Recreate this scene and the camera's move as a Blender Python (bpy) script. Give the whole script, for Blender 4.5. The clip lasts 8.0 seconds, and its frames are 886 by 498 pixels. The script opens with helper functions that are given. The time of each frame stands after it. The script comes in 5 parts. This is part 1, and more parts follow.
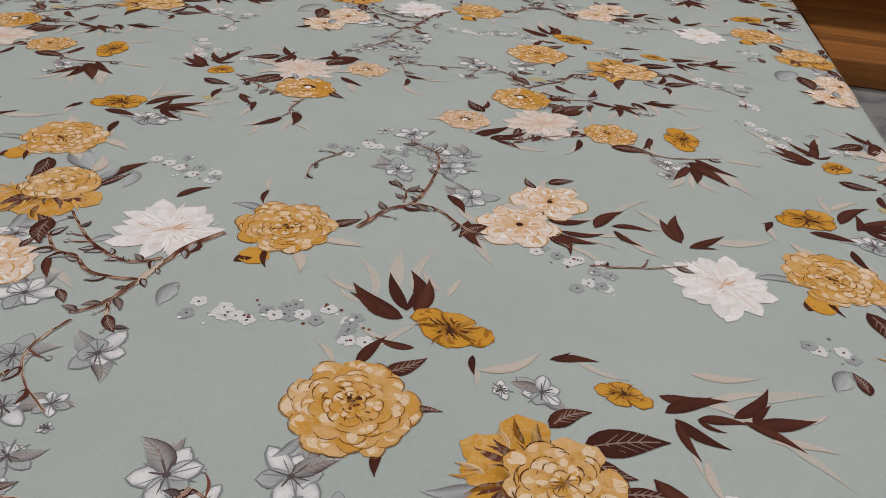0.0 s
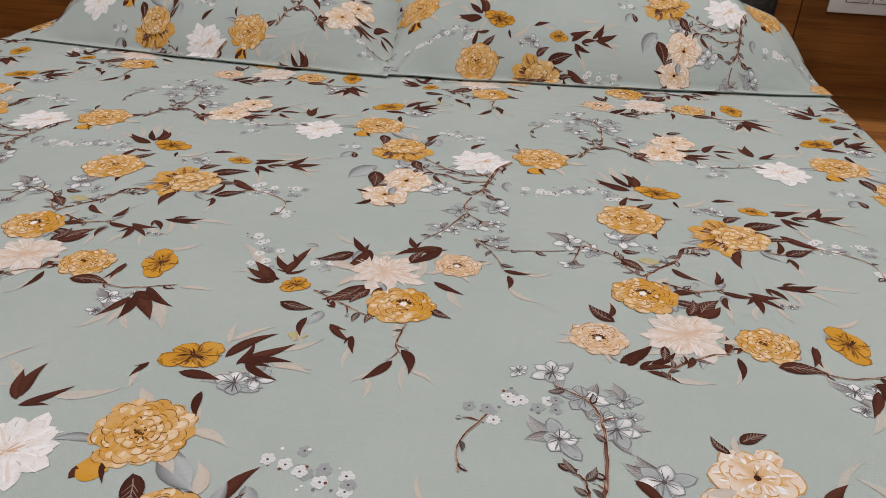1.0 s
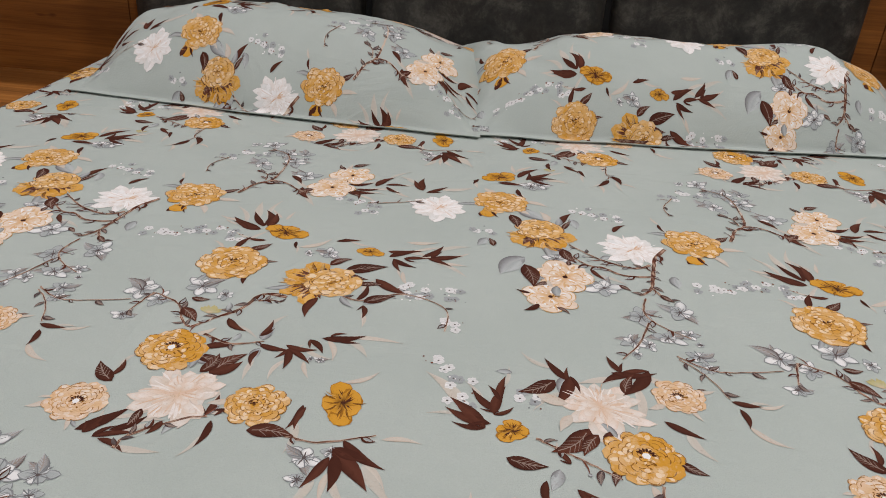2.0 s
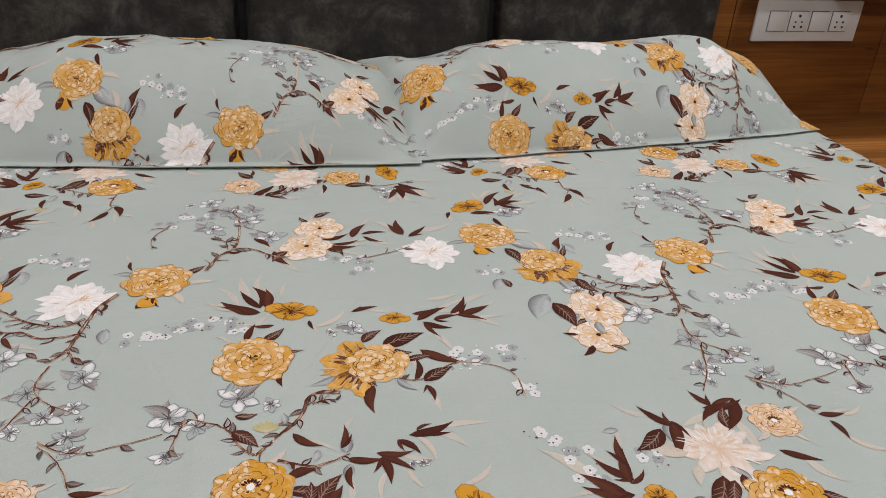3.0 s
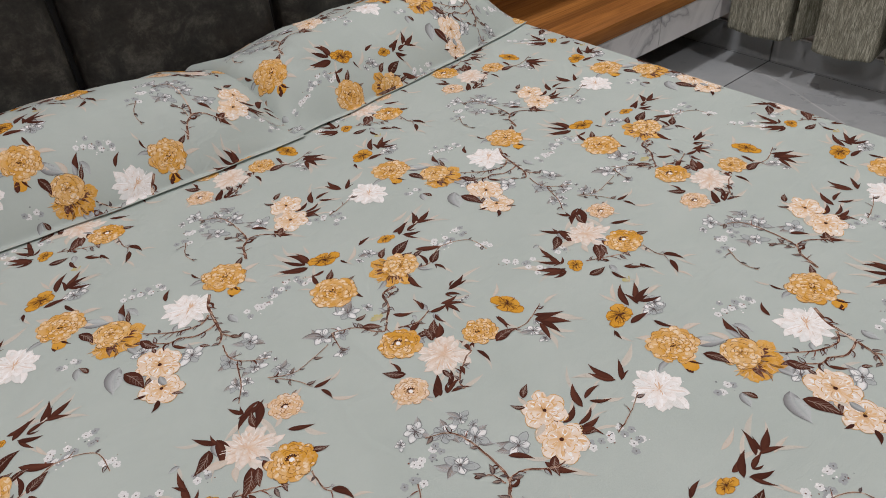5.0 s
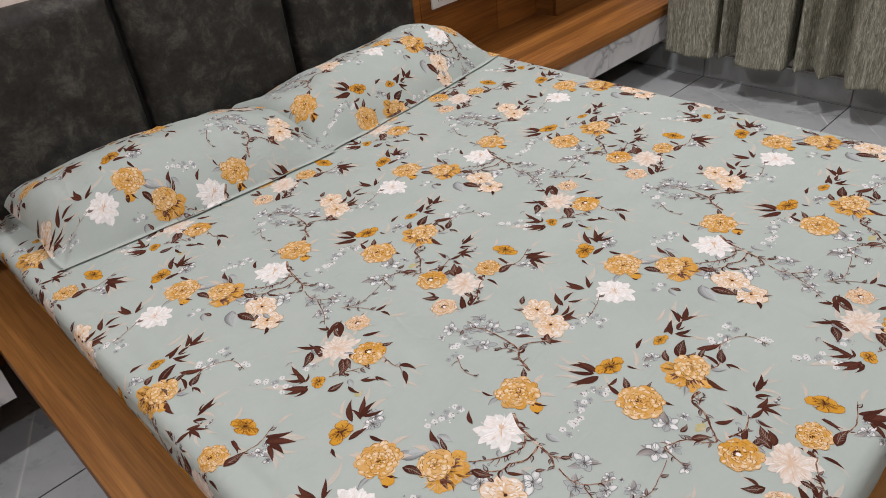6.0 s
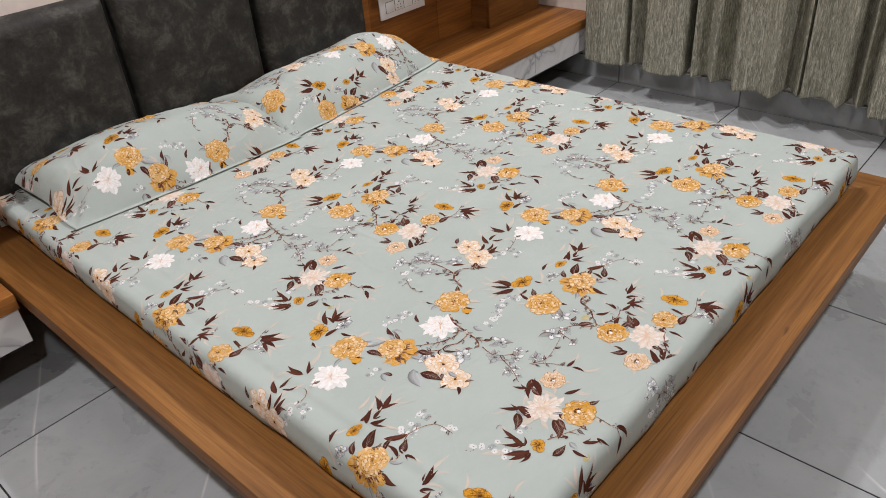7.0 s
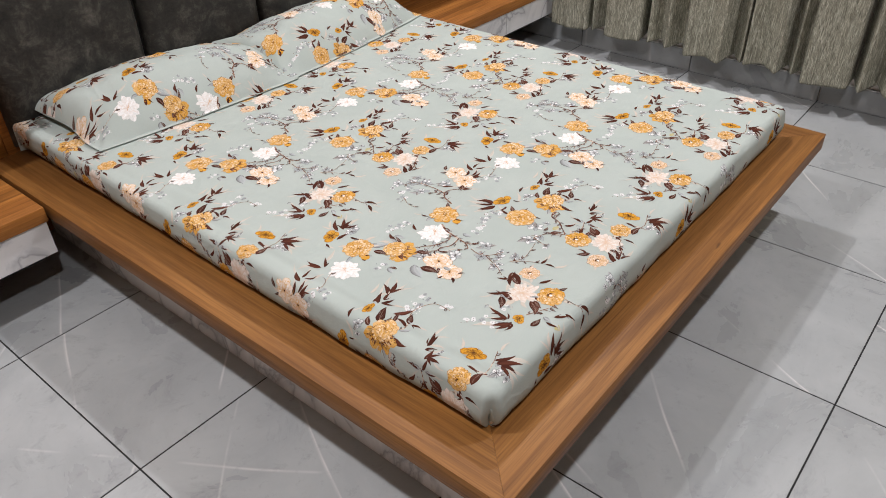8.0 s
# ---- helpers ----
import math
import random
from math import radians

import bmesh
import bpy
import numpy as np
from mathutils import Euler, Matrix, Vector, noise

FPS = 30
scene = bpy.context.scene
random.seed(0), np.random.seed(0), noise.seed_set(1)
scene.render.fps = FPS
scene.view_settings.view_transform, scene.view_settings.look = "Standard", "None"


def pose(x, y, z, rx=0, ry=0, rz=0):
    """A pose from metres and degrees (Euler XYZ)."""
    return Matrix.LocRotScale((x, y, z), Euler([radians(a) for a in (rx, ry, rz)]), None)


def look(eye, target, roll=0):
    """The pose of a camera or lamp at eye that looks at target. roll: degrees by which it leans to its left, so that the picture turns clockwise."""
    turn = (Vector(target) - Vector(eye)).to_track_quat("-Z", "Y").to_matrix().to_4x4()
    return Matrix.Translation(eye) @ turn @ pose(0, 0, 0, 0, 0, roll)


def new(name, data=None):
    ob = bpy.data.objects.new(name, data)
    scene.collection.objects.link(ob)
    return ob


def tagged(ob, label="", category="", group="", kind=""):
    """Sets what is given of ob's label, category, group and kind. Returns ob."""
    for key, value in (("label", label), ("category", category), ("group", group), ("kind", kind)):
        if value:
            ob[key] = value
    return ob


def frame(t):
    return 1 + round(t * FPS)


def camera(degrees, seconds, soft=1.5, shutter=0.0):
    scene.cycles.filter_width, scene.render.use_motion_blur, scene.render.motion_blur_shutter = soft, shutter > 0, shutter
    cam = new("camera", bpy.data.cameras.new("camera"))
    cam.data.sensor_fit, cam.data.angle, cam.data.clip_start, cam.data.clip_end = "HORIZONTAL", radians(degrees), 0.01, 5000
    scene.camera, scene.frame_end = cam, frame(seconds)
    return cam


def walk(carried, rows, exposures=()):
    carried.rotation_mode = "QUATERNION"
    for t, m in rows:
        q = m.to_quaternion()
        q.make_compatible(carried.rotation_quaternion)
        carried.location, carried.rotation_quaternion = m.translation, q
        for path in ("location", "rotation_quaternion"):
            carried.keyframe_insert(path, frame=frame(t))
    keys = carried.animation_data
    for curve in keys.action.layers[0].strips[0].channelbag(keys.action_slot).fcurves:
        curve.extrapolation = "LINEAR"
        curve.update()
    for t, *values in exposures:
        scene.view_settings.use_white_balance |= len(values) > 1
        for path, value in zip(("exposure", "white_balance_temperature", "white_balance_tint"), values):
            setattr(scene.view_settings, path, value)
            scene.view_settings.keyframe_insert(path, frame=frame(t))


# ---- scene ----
cam = camera(61.90, 8.0, soft=0.95)
PATH = [
    (0, (0.47, 0.003, 0.705), (0.153, 1.654, -0.38), 4.8),
    (0.5, (0.396, 0.077, 0.754), (0.146, 1.781, -0.263), 4.5),
    (1, (0.285, 0.152, 0.783), (0.055, 1.884, -0.19), 2.5),
    (1.5, (0.164, 0.211, 0.798), (-0.075, 1.96, -0.143), 2.2),
    (1.7, (0.113, 0.23, 0.804), (-0.098, 1.982, -0.138), 2.8),
    (2.8, (-0.134, 0.325, 0.84), (0.142, 2.072, -0.094), 3.5),
    (3, (-0.184, 0.348, 0.842), (0.21, 2.062, -0.109), 3.0),
    (3.5, (-0.307, 0.374, 0.853), (0.371, 1.924, -0.214), 4.1),
    (4, (-0.442, 0.354, 0.918), (0.432, 1.752, -0.213), -0.8),
    (4.5, (-0.528, 0.273, 1.027), (0.461, 1.534, -0.169), -2.1),
    (4.7, (-0.561, 0.22, 1.07), (0.419, 1.476, -0.139), -3.7),
    (5.8, (-0.889, -0.085, 1.254), (0.149, 1.198, 0.124), -6.9),
    (6, (-0.959, -0.14, 1.27), (0.12, 1.12, 0.153), -7.2),
    (6.5, (-1.098, -0.293, 1.321), (0.09, 0.884, 0.224), -5.6),
    (7, (-1.238, -0.421, 1.353), (-0.041, 0.753, 0.264), -5.2),
    (7.5, (-1.391, -0.499, 1.389), (-0.175, 0.64, 0.283), -3.8),
    (8, (-1.524, -0.55, 1.41), (-0.281, 0.501, 0.247), -1.5),
]
EXPOSURES = [(0, -0.85), (0.5, -0.78), (1, -0.67), (1.5, -0.61), (3, -0.50), (3.5, -0.53), (4.5, -0.60), (6, -0.39), (7, -0.20), (8, -0.02)]
walk(cam, [(t, look(eye, target, roll)) for t, eye, target, roll in PATH], EXPOSURES)

# ---- light ----
world = bpy.data.worlds.new("night_room")
world.use_nodes = True
world.node_tree.nodes["Background"].inputs[0].default_value = (0.9, 0.95, 1.0, 1)
world.node_tree.nodes["Background"].inputs[1].default_value = 0.003
scene.world = world
LAMPS = [(-1.55, 1.05, 32), (1.0, 1.3, 35), (-1.55, -0.73, 28), (1.0, -0.73, 34)]
CEILING = 2.7

# ---- main measures ----
TOP = 0.417            # sheet's top
DECK = 0.316           # top of the wooden platform
HALF = 0.771           # half the mattress's width
HEAD = 1.84            # head end of the mattress
FOOT = -0.02
RIM = 0.876             # half the platform's width
RIM_FOOT = -0.128
WALL_Y, WALL_X = 1.885, 1.885
SHELF_Y = 1.462        # front of the bedside shelves


# ---- materials ----
def material(name, roughness=0.5, metallic=0.0, specular=0.5):
    m = bpy.data.materials.new(name)
    m.use_nodes = True
    b = m.node_tree.nodes["Principled BSDF"]
    b.inputs["Roughness"].default_value = roughness
    b.inputs["Metallic"].default_value = metallic
    b.inputs["Specular IOR Level"].default_value = specular
    return m, m.node_tree.nodes, m.node_tree.links, b


def coords(n, l, scale=(1, 1, 1), kind="Object"):
    tc = n.new("ShaderNodeTexCoord")
    mp = n.new("ShaderNodeMapping")
    mp.inputs["Scale"].default_value = scale
    l.new(tc.outputs[kind], mp.inputs["Vector"])
    return mp.outputs["Vector"]


def noise_tex(n, l, vec, scale, detail=4.0, rough=0.55, distortion=0.0):
    t = n.new("ShaderNodeTexNoise")
    t.inputs["Scale"].default_value = scale
    t.inputs["Detail"].default_value = detail
    t.inputs["Roughness"].default_value = rough
    t.inputs["Distortion"].default_value = distortion
    l.new(vec, t.inputs["Vector"])
    return t.outputs["Fac"]


def ramp(n, l, fac, stops):
    r = n.new("ShaderNodeValToRGB")
    while len(r.color_ramp.elements) < len(stops):
        r.color_ramp.elements.new(0.5)
    for e, (p, c) in zip(r.color_ramp.elements, stops):
        e.position, e.color = p, (*c, 1) if len(c) == 3 else c
    l.new(fac, r.inputs[0])
    return r.outputs["Color"]


def mix(n, l, kind, fac, a, b):
    m = n.new("ShaderNodeMix")
    m.data_type, m.blend_type = "RGBA", kind
    for sock, v in ((m.inputs[0], fac), (m.inputs[6], a), (m.inputs[7], b)):
        if isinstance(v, (int, float)):
            sock.default_value = v
        elif isinstance(v, tuple):
            sock.default_value = (*v, 1)
        else:
            l.new(v, sock)
    return m.outputs[2]


def bump(n, l, b, height, strength, distance):
    k = n.new("ShaderNodeBump")
    k.inputs["Strength"].default_value, k.inputs["Distance"].default_value = strength, distance
    l.new(height, k.inputs["Height"])
    l.new(k.outputs["Normal"], b.inputs["Normal"])


def plain(name, colour, roughness=0.5, metallic=0.0, spread=0.06, scale=30.0, relief=0.0):
    m, n, l, b = material(name, roughness, metallic)
    v = coords(n, l)
    f = noise_tex(n, l, v, scale, 5)
    lo, hi = tuple(c * (1 - spread) for c in colour), tuple(min(1, c * (1 + spread)) for c in colour)
    l.new(ramp(n, l, f, [(0.3, lo), (0.7, hi)]), b.inputs["Base Color"])
    if relief:
        bump(n, l, b, noise_tex(n, l, v, scale * 6, 3), relief, 0.001)
    return m


def wood(name, along, strips=0.0, stain=(1.0, 1.0, 1.0)):
    """Oiled teak with its grain along x or y; strips: how far narrow staves glued side by side differ in tone."""
    m, n, l, b = material(name, 0.5, 0.0, 0.35)
    lengthwise = lambda a, c: (a, c, c) if along == "x" else (c, a, c)
    broad = noise_tex(n, l, coords(n, l, lengthwise(1.0, 9)), 1.0, 4, 0.55, 1.1)
    streak = noise_tex(n, l, coords(n, l, lengthwise(2.6, 78)), 1.0, 4, 0.62, 0.5)
    fine = noise_tex(n, l, coords(n, l, lengthwise(7, 330)), 1.0, 3, 0.6)
    tone = noise_tex(n, l, coords(n, l), 2.3, 3)
    knot = noise_tex(n, l, coords(n, l, lengthwise(9, 30)), 1.0, 2, 0.5)
    c = ramp(n, l, broad, [(0.25, (0.150, 0.064, 0.0155)), (0.45, (0.212, 0.096, 0.0245)), (0.58, (0.260, 0.122, 0.033)), (0.75, (0.320, 0.158, 0.046))])
    c = mix(n, l, "MULTIPLY", 0.8, c, ramp(n, l, streak, [(0.30, (0.66, 0.60, 0.55)), (0.50, (1.0, 0.99, 0.98)), (0.70, (1.22, 1.22, 1.22))]))
    c = mix(n, l, "MULTIPLY", 0.55, c, ramp(n, l, fine, [(0.32, (0.60, 0.56, 0.52)), (0.56, (1.08, 1.07, 1.06))]))
    c = mix(n, l, "MULTIPLY", 0.45, c, ramp(n, l, tone, [(0.3, (0.78, 0.75, 0.73)), (0.7, (1.15, 1.15, 1.15))]))
    c = mix(n, l, "MULTIPLY", 0.8, c, ramp(n, l, knot, [(0.20, (0.34, 0.27, 0.22)), (0.26, (1, 1, 1))]))
    if strips:
        tc, sep, snap, cell = n.new("ShaderNodeTexCoord"), n.new("ShaderNodeSeparateXYZ"), n.new("ShaderNodeMath"), n.new("ShaderNodeTexWhiteNoise")
        l.new(tc.outputs["Object"], sep.inputs[0])
        snap.operation, cell.noise_dimensions = "SNAP", "1D"
        l.new(sep.outputs["Y" if along == "x" else "X"], snap.inputs[0])
        snap.inputs[1].default_value = 0.048
        l.new(snap.outputs[0], cell.inputs["W"])
        c = mix(n, l, "MULTIPLY", strips, c, ramp(n, l, cell.outputs["Value"], [(0.0, (0.86, 0.82, 0.76)), (1.0, (1.34, 1.30, 1.26))]))
    c = mix(n, l, "MULTIPLY", 1.0, c, stain)
    l.new(c, b.inputs["Base Color"])
    l.new(ramp(n, l, streak, [(0.3, (0.58, 0.58, 0.58)), (0.7, (0.46, 0.46, 0.46))]), b.inputs["Roughness"])
    bump(n, l, b, fine, 0.14, 0.0006)
    return m


def marble(name):
    m, n, l, b = material(name, 0.22)
    v = coords(n, l)
    f = noise_tex(n, l, v, 2.4, 5, 0.5, 1.8)
    vein = ramp(n, l, f, [(0.45, (0.80, 0.795, 0.785)), (0.49, (0.58, 0.58, 0.585)), (0.5, (0.44, 0.44, 0.45)), (0.52, (0.70, 0.70, 0.695)), (0.6, (0.82, 0.815, 0.805))])
    cloud = ramp(n, l, noise_tex(n, l, v, 5.5, 4), [(0.3, (0.86, 0.86, 0.87)), (0.7, (1, 1, 1))])
    l.new(mix(n, l, "MULTIPLY", 0.8, vein, cloud), b.inputs["Base Color"])
    return m


def tile_stone():
    """Grey porcelain with soft clouds and thin white veins that differ from tile to tile."""
    m, n, l, b = material("grey_porcelain", 0.3)
    info = n.new("ShaderNodeObjectInfo")
    tc = n.new("ShaderNodeTexCoord")
    off = n.new("ShaderNodeVectorMath")
    off.operation = "MULTIPLY_ADD"
    comb = n.new("ShaderNodeCombineXYZ")
    l.new(info.outputs["Random"], comb.inputs[0])
    l.new(info.outputs["Random"], comb.inputs[1])
    l.new(comb.outputs[0], off.inputs[0])
    off.inputs[1].default_value = (37, 19, 0)
    l.new(tc.outputs["Object"], off.inputs[2])
    v = off.outputs[0]
    cloud = noise_tex(n, l, v, 2.6, 6, 0.62, 0.6)
    c = ramp(n, l, cloud, [(0.3, (0.302, 0.316, 0.318)), (0.52, (0.374, 0.391, 0.391)), (0.72, (0.432, 0.449, 0.445))])
    # nearly straight, thin white veins in three directions, broken off here and there
    for turn, width, scale, lo in ((0.45, 0.0021, 0.34, 0.40), (0.85, 0.0014, 0.27, 0.44), (-0.55, 0.0013, 0.24, 0.48)):
        mp = n.new("ShaderNodeMapping")
        mp.inputs["Rotation"].default_value = (0, 0, turn)
        l.new(v, mp.inputs["Vector"])
        w = n.new("ShaderNodeTexWave")
        w.wave_profile = "SAW"
        for key, value in (("Scale", scale), ("Distortion", 0.45), ("Detail", 3.0), ("Detail Scale", 2.2), ("Detail Roughness", 0.5)):
            w.inputs[key].default_value = value
        l.new(mp.outputs["Vector"], w.inputs["Vector"])
        line = ramp(n, l, w.outputs["Fac"], [(0.5 - 2.6 * width, (0, 0, 0)), (0.5 - 0.4 * width, (1, 1, 1)), (0.5 + 0.4 * width, (1, 1, 1)), (0.5 + 1.6 * width, (0, 0, 0))])
        gate = ramp(n, l, noise_tex(n, l, mp.outputs["Vector"], 3.0, 3, 0.6), [(lo, (0, 0, 0)), (lo + 0.16, (0.85, 0.85, 0.85))])
        c = mix(n, l, "MIX", mix(n, l, "MULTIPLY", 1.0, line, gate), c, (0.66, 0.65, 0.63))
    smudge = ramp(n, l, noise_tex(n, l, v, 9, 7, 0.75, 0.8), [(0.30, (0.66, 0.66, 0.67)), (0.44, (1, 1, 1))])
    c = mix(n, l, "MULTIPLY", 0.55, c, smudge)
    speck = ramp(n, l, noise_tex(n, l, v, 26, 4, 0.7), [(0.30, (0.72, 0.72, 0.72)), (0.42, (1, 1, 1))])
    l.new(mix(n, l, "MULTIPLY", 0.5, c, speck), b.inputs["Base Color"])
    l.new(ramp(n, l, cloud, [(0.3, (0.24, 0.24, 0.24)), (0.7, (0.38, 0.38, 0.38))]), b.inputs["Roughness"])
    return m


def leather():
    m, n, l, b = material("charcoal_suede_leather", 0.55, 0.0, 0.35)
    v = coords(n, l)
    big = noise_tex(n, l, v, 15, 8, 0.74, 0.4)
    small = noise_tex(n, l, v, 75, 6, 0.75)
    c = ramp(n, l, big, [(0.30, (0.006, 0.0055, 0.0047)), (0.5, (0.024, 0.0222, 0.0188)), (0.70, (0.080, 0.0735, 0.062))])
    c = mix(n, l, "MULTIPLY", 0.6, c, ramp(n, l, small, [(0.32, (0.45, 0.45, 0.45)), (0.66, (1.6, 1.58, 1.55))]))
    l.new(c, b.inputs["Base Color"])
    l.new(ramp(n, l, big, [(0.3, (0.46, 0.46, 0.46)), (0.7, (0.66, 0.66, 0.66))]), b.inputs["Roughness"])
    bump(n, l, b, small, 0.25, 0.0012)
    return m


def curtain_cloth():
    m, n, l, b = material("olive_grey_curtain_cloth", 0.8)
    v = coords(n, l, (92, 92, 12))
    f = noise_tex(n, l, v, 1.5, 8, 0.70, 1.6)
    g = noise_tex(n, l, coords(n, l, (180, 180, 25)), 1.0, 4, 0.7)
    c = ramp(n, l, f, [(0.34, (0.095, 0.090, 0.066)), (0.5, (0.25, 0.243, 0.187)), (0.64, (0.52, 0.508, 0.415))])
    c = mix(n, l, "MULTIPLY", 0.6, c, ramp(n, l, g, [(0.3, (0.6, 0.6, 0.58)), (0.7, (1.25, 1.25, 1.22))]))
    l.new(c, b.inputs["Base Color"])
    bump(n, l, b, g, 0.3, 0.001)
    return m


def cotton(name, printed):
    """Sage-green cotton; printed: the dye comes from the print's own colours."""
    m, n, l, b = material(name, 0.85, 0.0, 0.12)
    v = coords(n, l)
    weave = noise_tex(n, l, v, 900, 2)
    soft = noise_tex(n, l, v, 7, 4)
    if printed:
        a = n.new("ShaderNodeAttribute")
        a.attribute_name = "dye"
        patch = ramp(n, l, noise_tex(n, l, v, 150, 3, 0.55, 1.2), [(0.50, (0, 0, 0)), (0.57, (1, 1, 1))])
        gain = n.new("ShaderNodeMath")
        gain.operation = "MULTIPLY"
        l.new(patch, gain.inputs[0])
        l.new(a.outputs["Alpha"], gain.inputs[1])
        c = mix(n, l, "MIX", gain.outputs[0], a.outputs["Color"], (0.76, 0.63, 0.46))
        dark = ramp(n, l, noise_tex(n, l, v, 260, 4, 0.7, 1.5), [(0.30, (0.46, 0.34, 0.25)), (0.45, (1.0, 1.0, 1.0))])
        c = mix(n, l, "MULTIPLY", 0.35, c, dark)
    else:
        c = ramp(n, l, soft, [(0.3, (0.388, 0.436, 0.404)), (0.7, (0.418, 0.465, 0.432))])
    c = mix(n, l, "MULTIPLY", 0.35, c, ramp(n, l, weave, [(0.3, (0.86, 0.86, 0.86)), (0.7, (1.06, 1.06, 1.06))]))
    l.new(c, b.inputs["Base Color"])
    if not printed:
        wr = n.new("ShaderNodeMath")
        wr.operation = "MULTIPLY_ADD"
        l.new(noise_tex(n, l, coords(n, l, (1, 2.2, 1)), 5.5, 4, 0.5, 0.8), wr.inputs[0])
        wr.inputs[1].default_value = 12.0
        l.new(weave, wr.inputs[2])
        total = wr.outputs[0]
        tc = n.new("ShaderNodeTexCoord")
        sep = n.new("ShaderNodeSeparateXYZ")
        warp = n.new("ShaderNodeVectorMath")
        warp.operation = "MULTIPLY_ADD"
        nz = n.new("ShaderNodeTexNoise")
        nz.inputs["Scale"].default_value = 4.0
        l.new(tc.outputs["Object"], nz.inputs["Vector"])
        l.new(nz.outputs["Color"], warp.inputs[0])
        warp.inputs[1].default_value = (0.016, 0.016, 0)
        l.new(tc.outputs["Object"], warp.inputs[2])
        l.new(warp.outputs[0], sep.inputs[0])
        # faint creases left by the cloth's folding
        for axis, at, strength in ((1, 0.31, 2.2), (1, 0.79, 3.5), (1, 1.27, 2.2), (0, -0.42, 2.0), (0, 0.07, 3.0), (0, 0.50, 2.0)):
            d = n.new("ShaderNodeMath")
            d.operation = "COMPARE"
            l.new(sep.outputs[axis], d.inputs[0])
            d.inputs[1].default_value, d.inputs[2].default_value = at, 0.0022
            add = n.new("ShaderNodeMath")
            add.operation = "MULTIPLY_ADD"
            l.new(d.outputs[0], add.inputs[0])
            add.inputs[1].default_value = strength * 0.5
            l.new(total, add.inputs[2])
            total = add.outputs[0]
        # thin soft wrinkles that wander over the cloth
        for scale, strength in ((2.6, 2.2), (4.4, 1.5)):
            line = ramp(n, l, noise_tex(n, l, coords(n, l, (1.0, 0.55, 1.0)), scale, 2, 0.4, 0.6), [(0.47, (0, 0, 0)), (0.5, (1, 1, 1)), (0.52, (0, 0, 0))])
            fade = mix(n, l, "MULTIPLY", 1.0, line, ramp(n, l, noise_tex(n, l, v, 3.7, 1), [(0.45, (0, 0, 0)), (0.6, (1, 1, 1))]))
            add = n.new("ShaderNodeMath")
            add.operation = "MULTIPLY_ADD"
            l.new(fade, add.inputs[0])
            add.inputs[1].default_value = strength
            l.new(total, add.inputs[2])
            total = add.outputs[0]
        bump(n, l, b, total, 0.40, 0.0013)
    return m


WOOD_X, WOOD_Y = wood("teak_grain_across", "x", 0.35, (1.0, 0.97, 0.92)), wood("teak_grain_along", "y", 0.25, (1.0, 0.97, 0.92))
WOOD_PANEL = wood("teak_panel_veneer", "x", 0.0, (1.0, 0.80, 0.58))
WOOD_PANEL.node_tree.nodes["Principled BSDF"].inputs["Specular IOR Level"].default_value = 0.25
WOOD_SHELF = wood("glued_teak_staves", "x", 0.85, (1.12, 0.98, 0.82))
MARBLE = marble("white_marble_laminate")
STONE = tile_stone()
LEATHER = leather()
CURTAIN = curtain_cloth()
SHEET, PRINT = cotton("sage_cotton", False), cotton("printed_cotton", True)
GROUT = plain("dark_grout", (0.018, 0.018, 0.018), 0.9)
PAINT = plain("cream_wall_paint", (0.74, 0.68, 0.62), 0.7, relief=0.1)
CEIL_PAINT = plain("white_ceiling_paint", (0.8, 0.79, 0.77), 0.8)
# black of the shelves' inner boards; also paints shade in the headboard's gaps
BLACK = plain("black_board_and_gap_shade", (0.010, 0.010, 0.010), 0.7)
WHITE = plain("white_switch_plastic", (0.78, 0.77, 0.75), 0.3, spread=0.02)
SLOT = plain("dark_socket_hole", (0.03, 0.03, 0.03), 0.6)
GAP = plain("grey_plastic_gap", (0.10, 0.10, 0.10), 0.5)
CHROME = plain("lamp_trim_white", (0.8, 0.8, 0.8), 0.4)
# made-up brown for the two unseen walls, so they bounce less fill light
DIM_BROWN = plain("brown_bounce_cutter", (0.26, 0.17, 0.11), 0.45)
# white that paints the light caught by the skirting's top edge
SKIRT_LIT = plain("painted_edge_light", (0.72, 0.71, 0.69), 0.7)


# ---- mesh helpers ----
def part(name, bm, mat, parent=None, label=""):
    me = bpy.data.meshes.new(name)
    bm.to_mesh(me)
    bm.free()
    me.materials.append(mat)
    ob = new(name, me)
    ob.parent = parent
    if label:
        ob["label"] = label
    return ob


def thing(name, at, label, category, group="", kind=""):
    ob = new(name)
    ob.location = at
    ob.empty_display_size = 0.05
    return tagged(ob, label, category, group, kind)


def smooth(ob, limit=40):
    me = ob.data
    me.shade_smooth()
    me.set_sharp_from_angle(angle=radians(limit))
    return ob


def block(x0, x1, y0, y1, z0, z1, bevel=0.0, segments=2):
    bm = bmesh.new()
    bmesh.ops.create_cube(bm, size=1)
    for v in bm.verts:
        v.co = Vector((x0 + (v.co.x + 0.5) * (x1 - x0), y0 + (v.co.y + 0.5) * (y1 - y0), z0 + (v.co.z + 0.5) * (z1 - z0)))
    if bevel:
        bmesh.ops.bevel(bm, geom=bm.edges[:], offset=bevel, segments=segments, affect="EDGES", profile=0.5)
    return bm


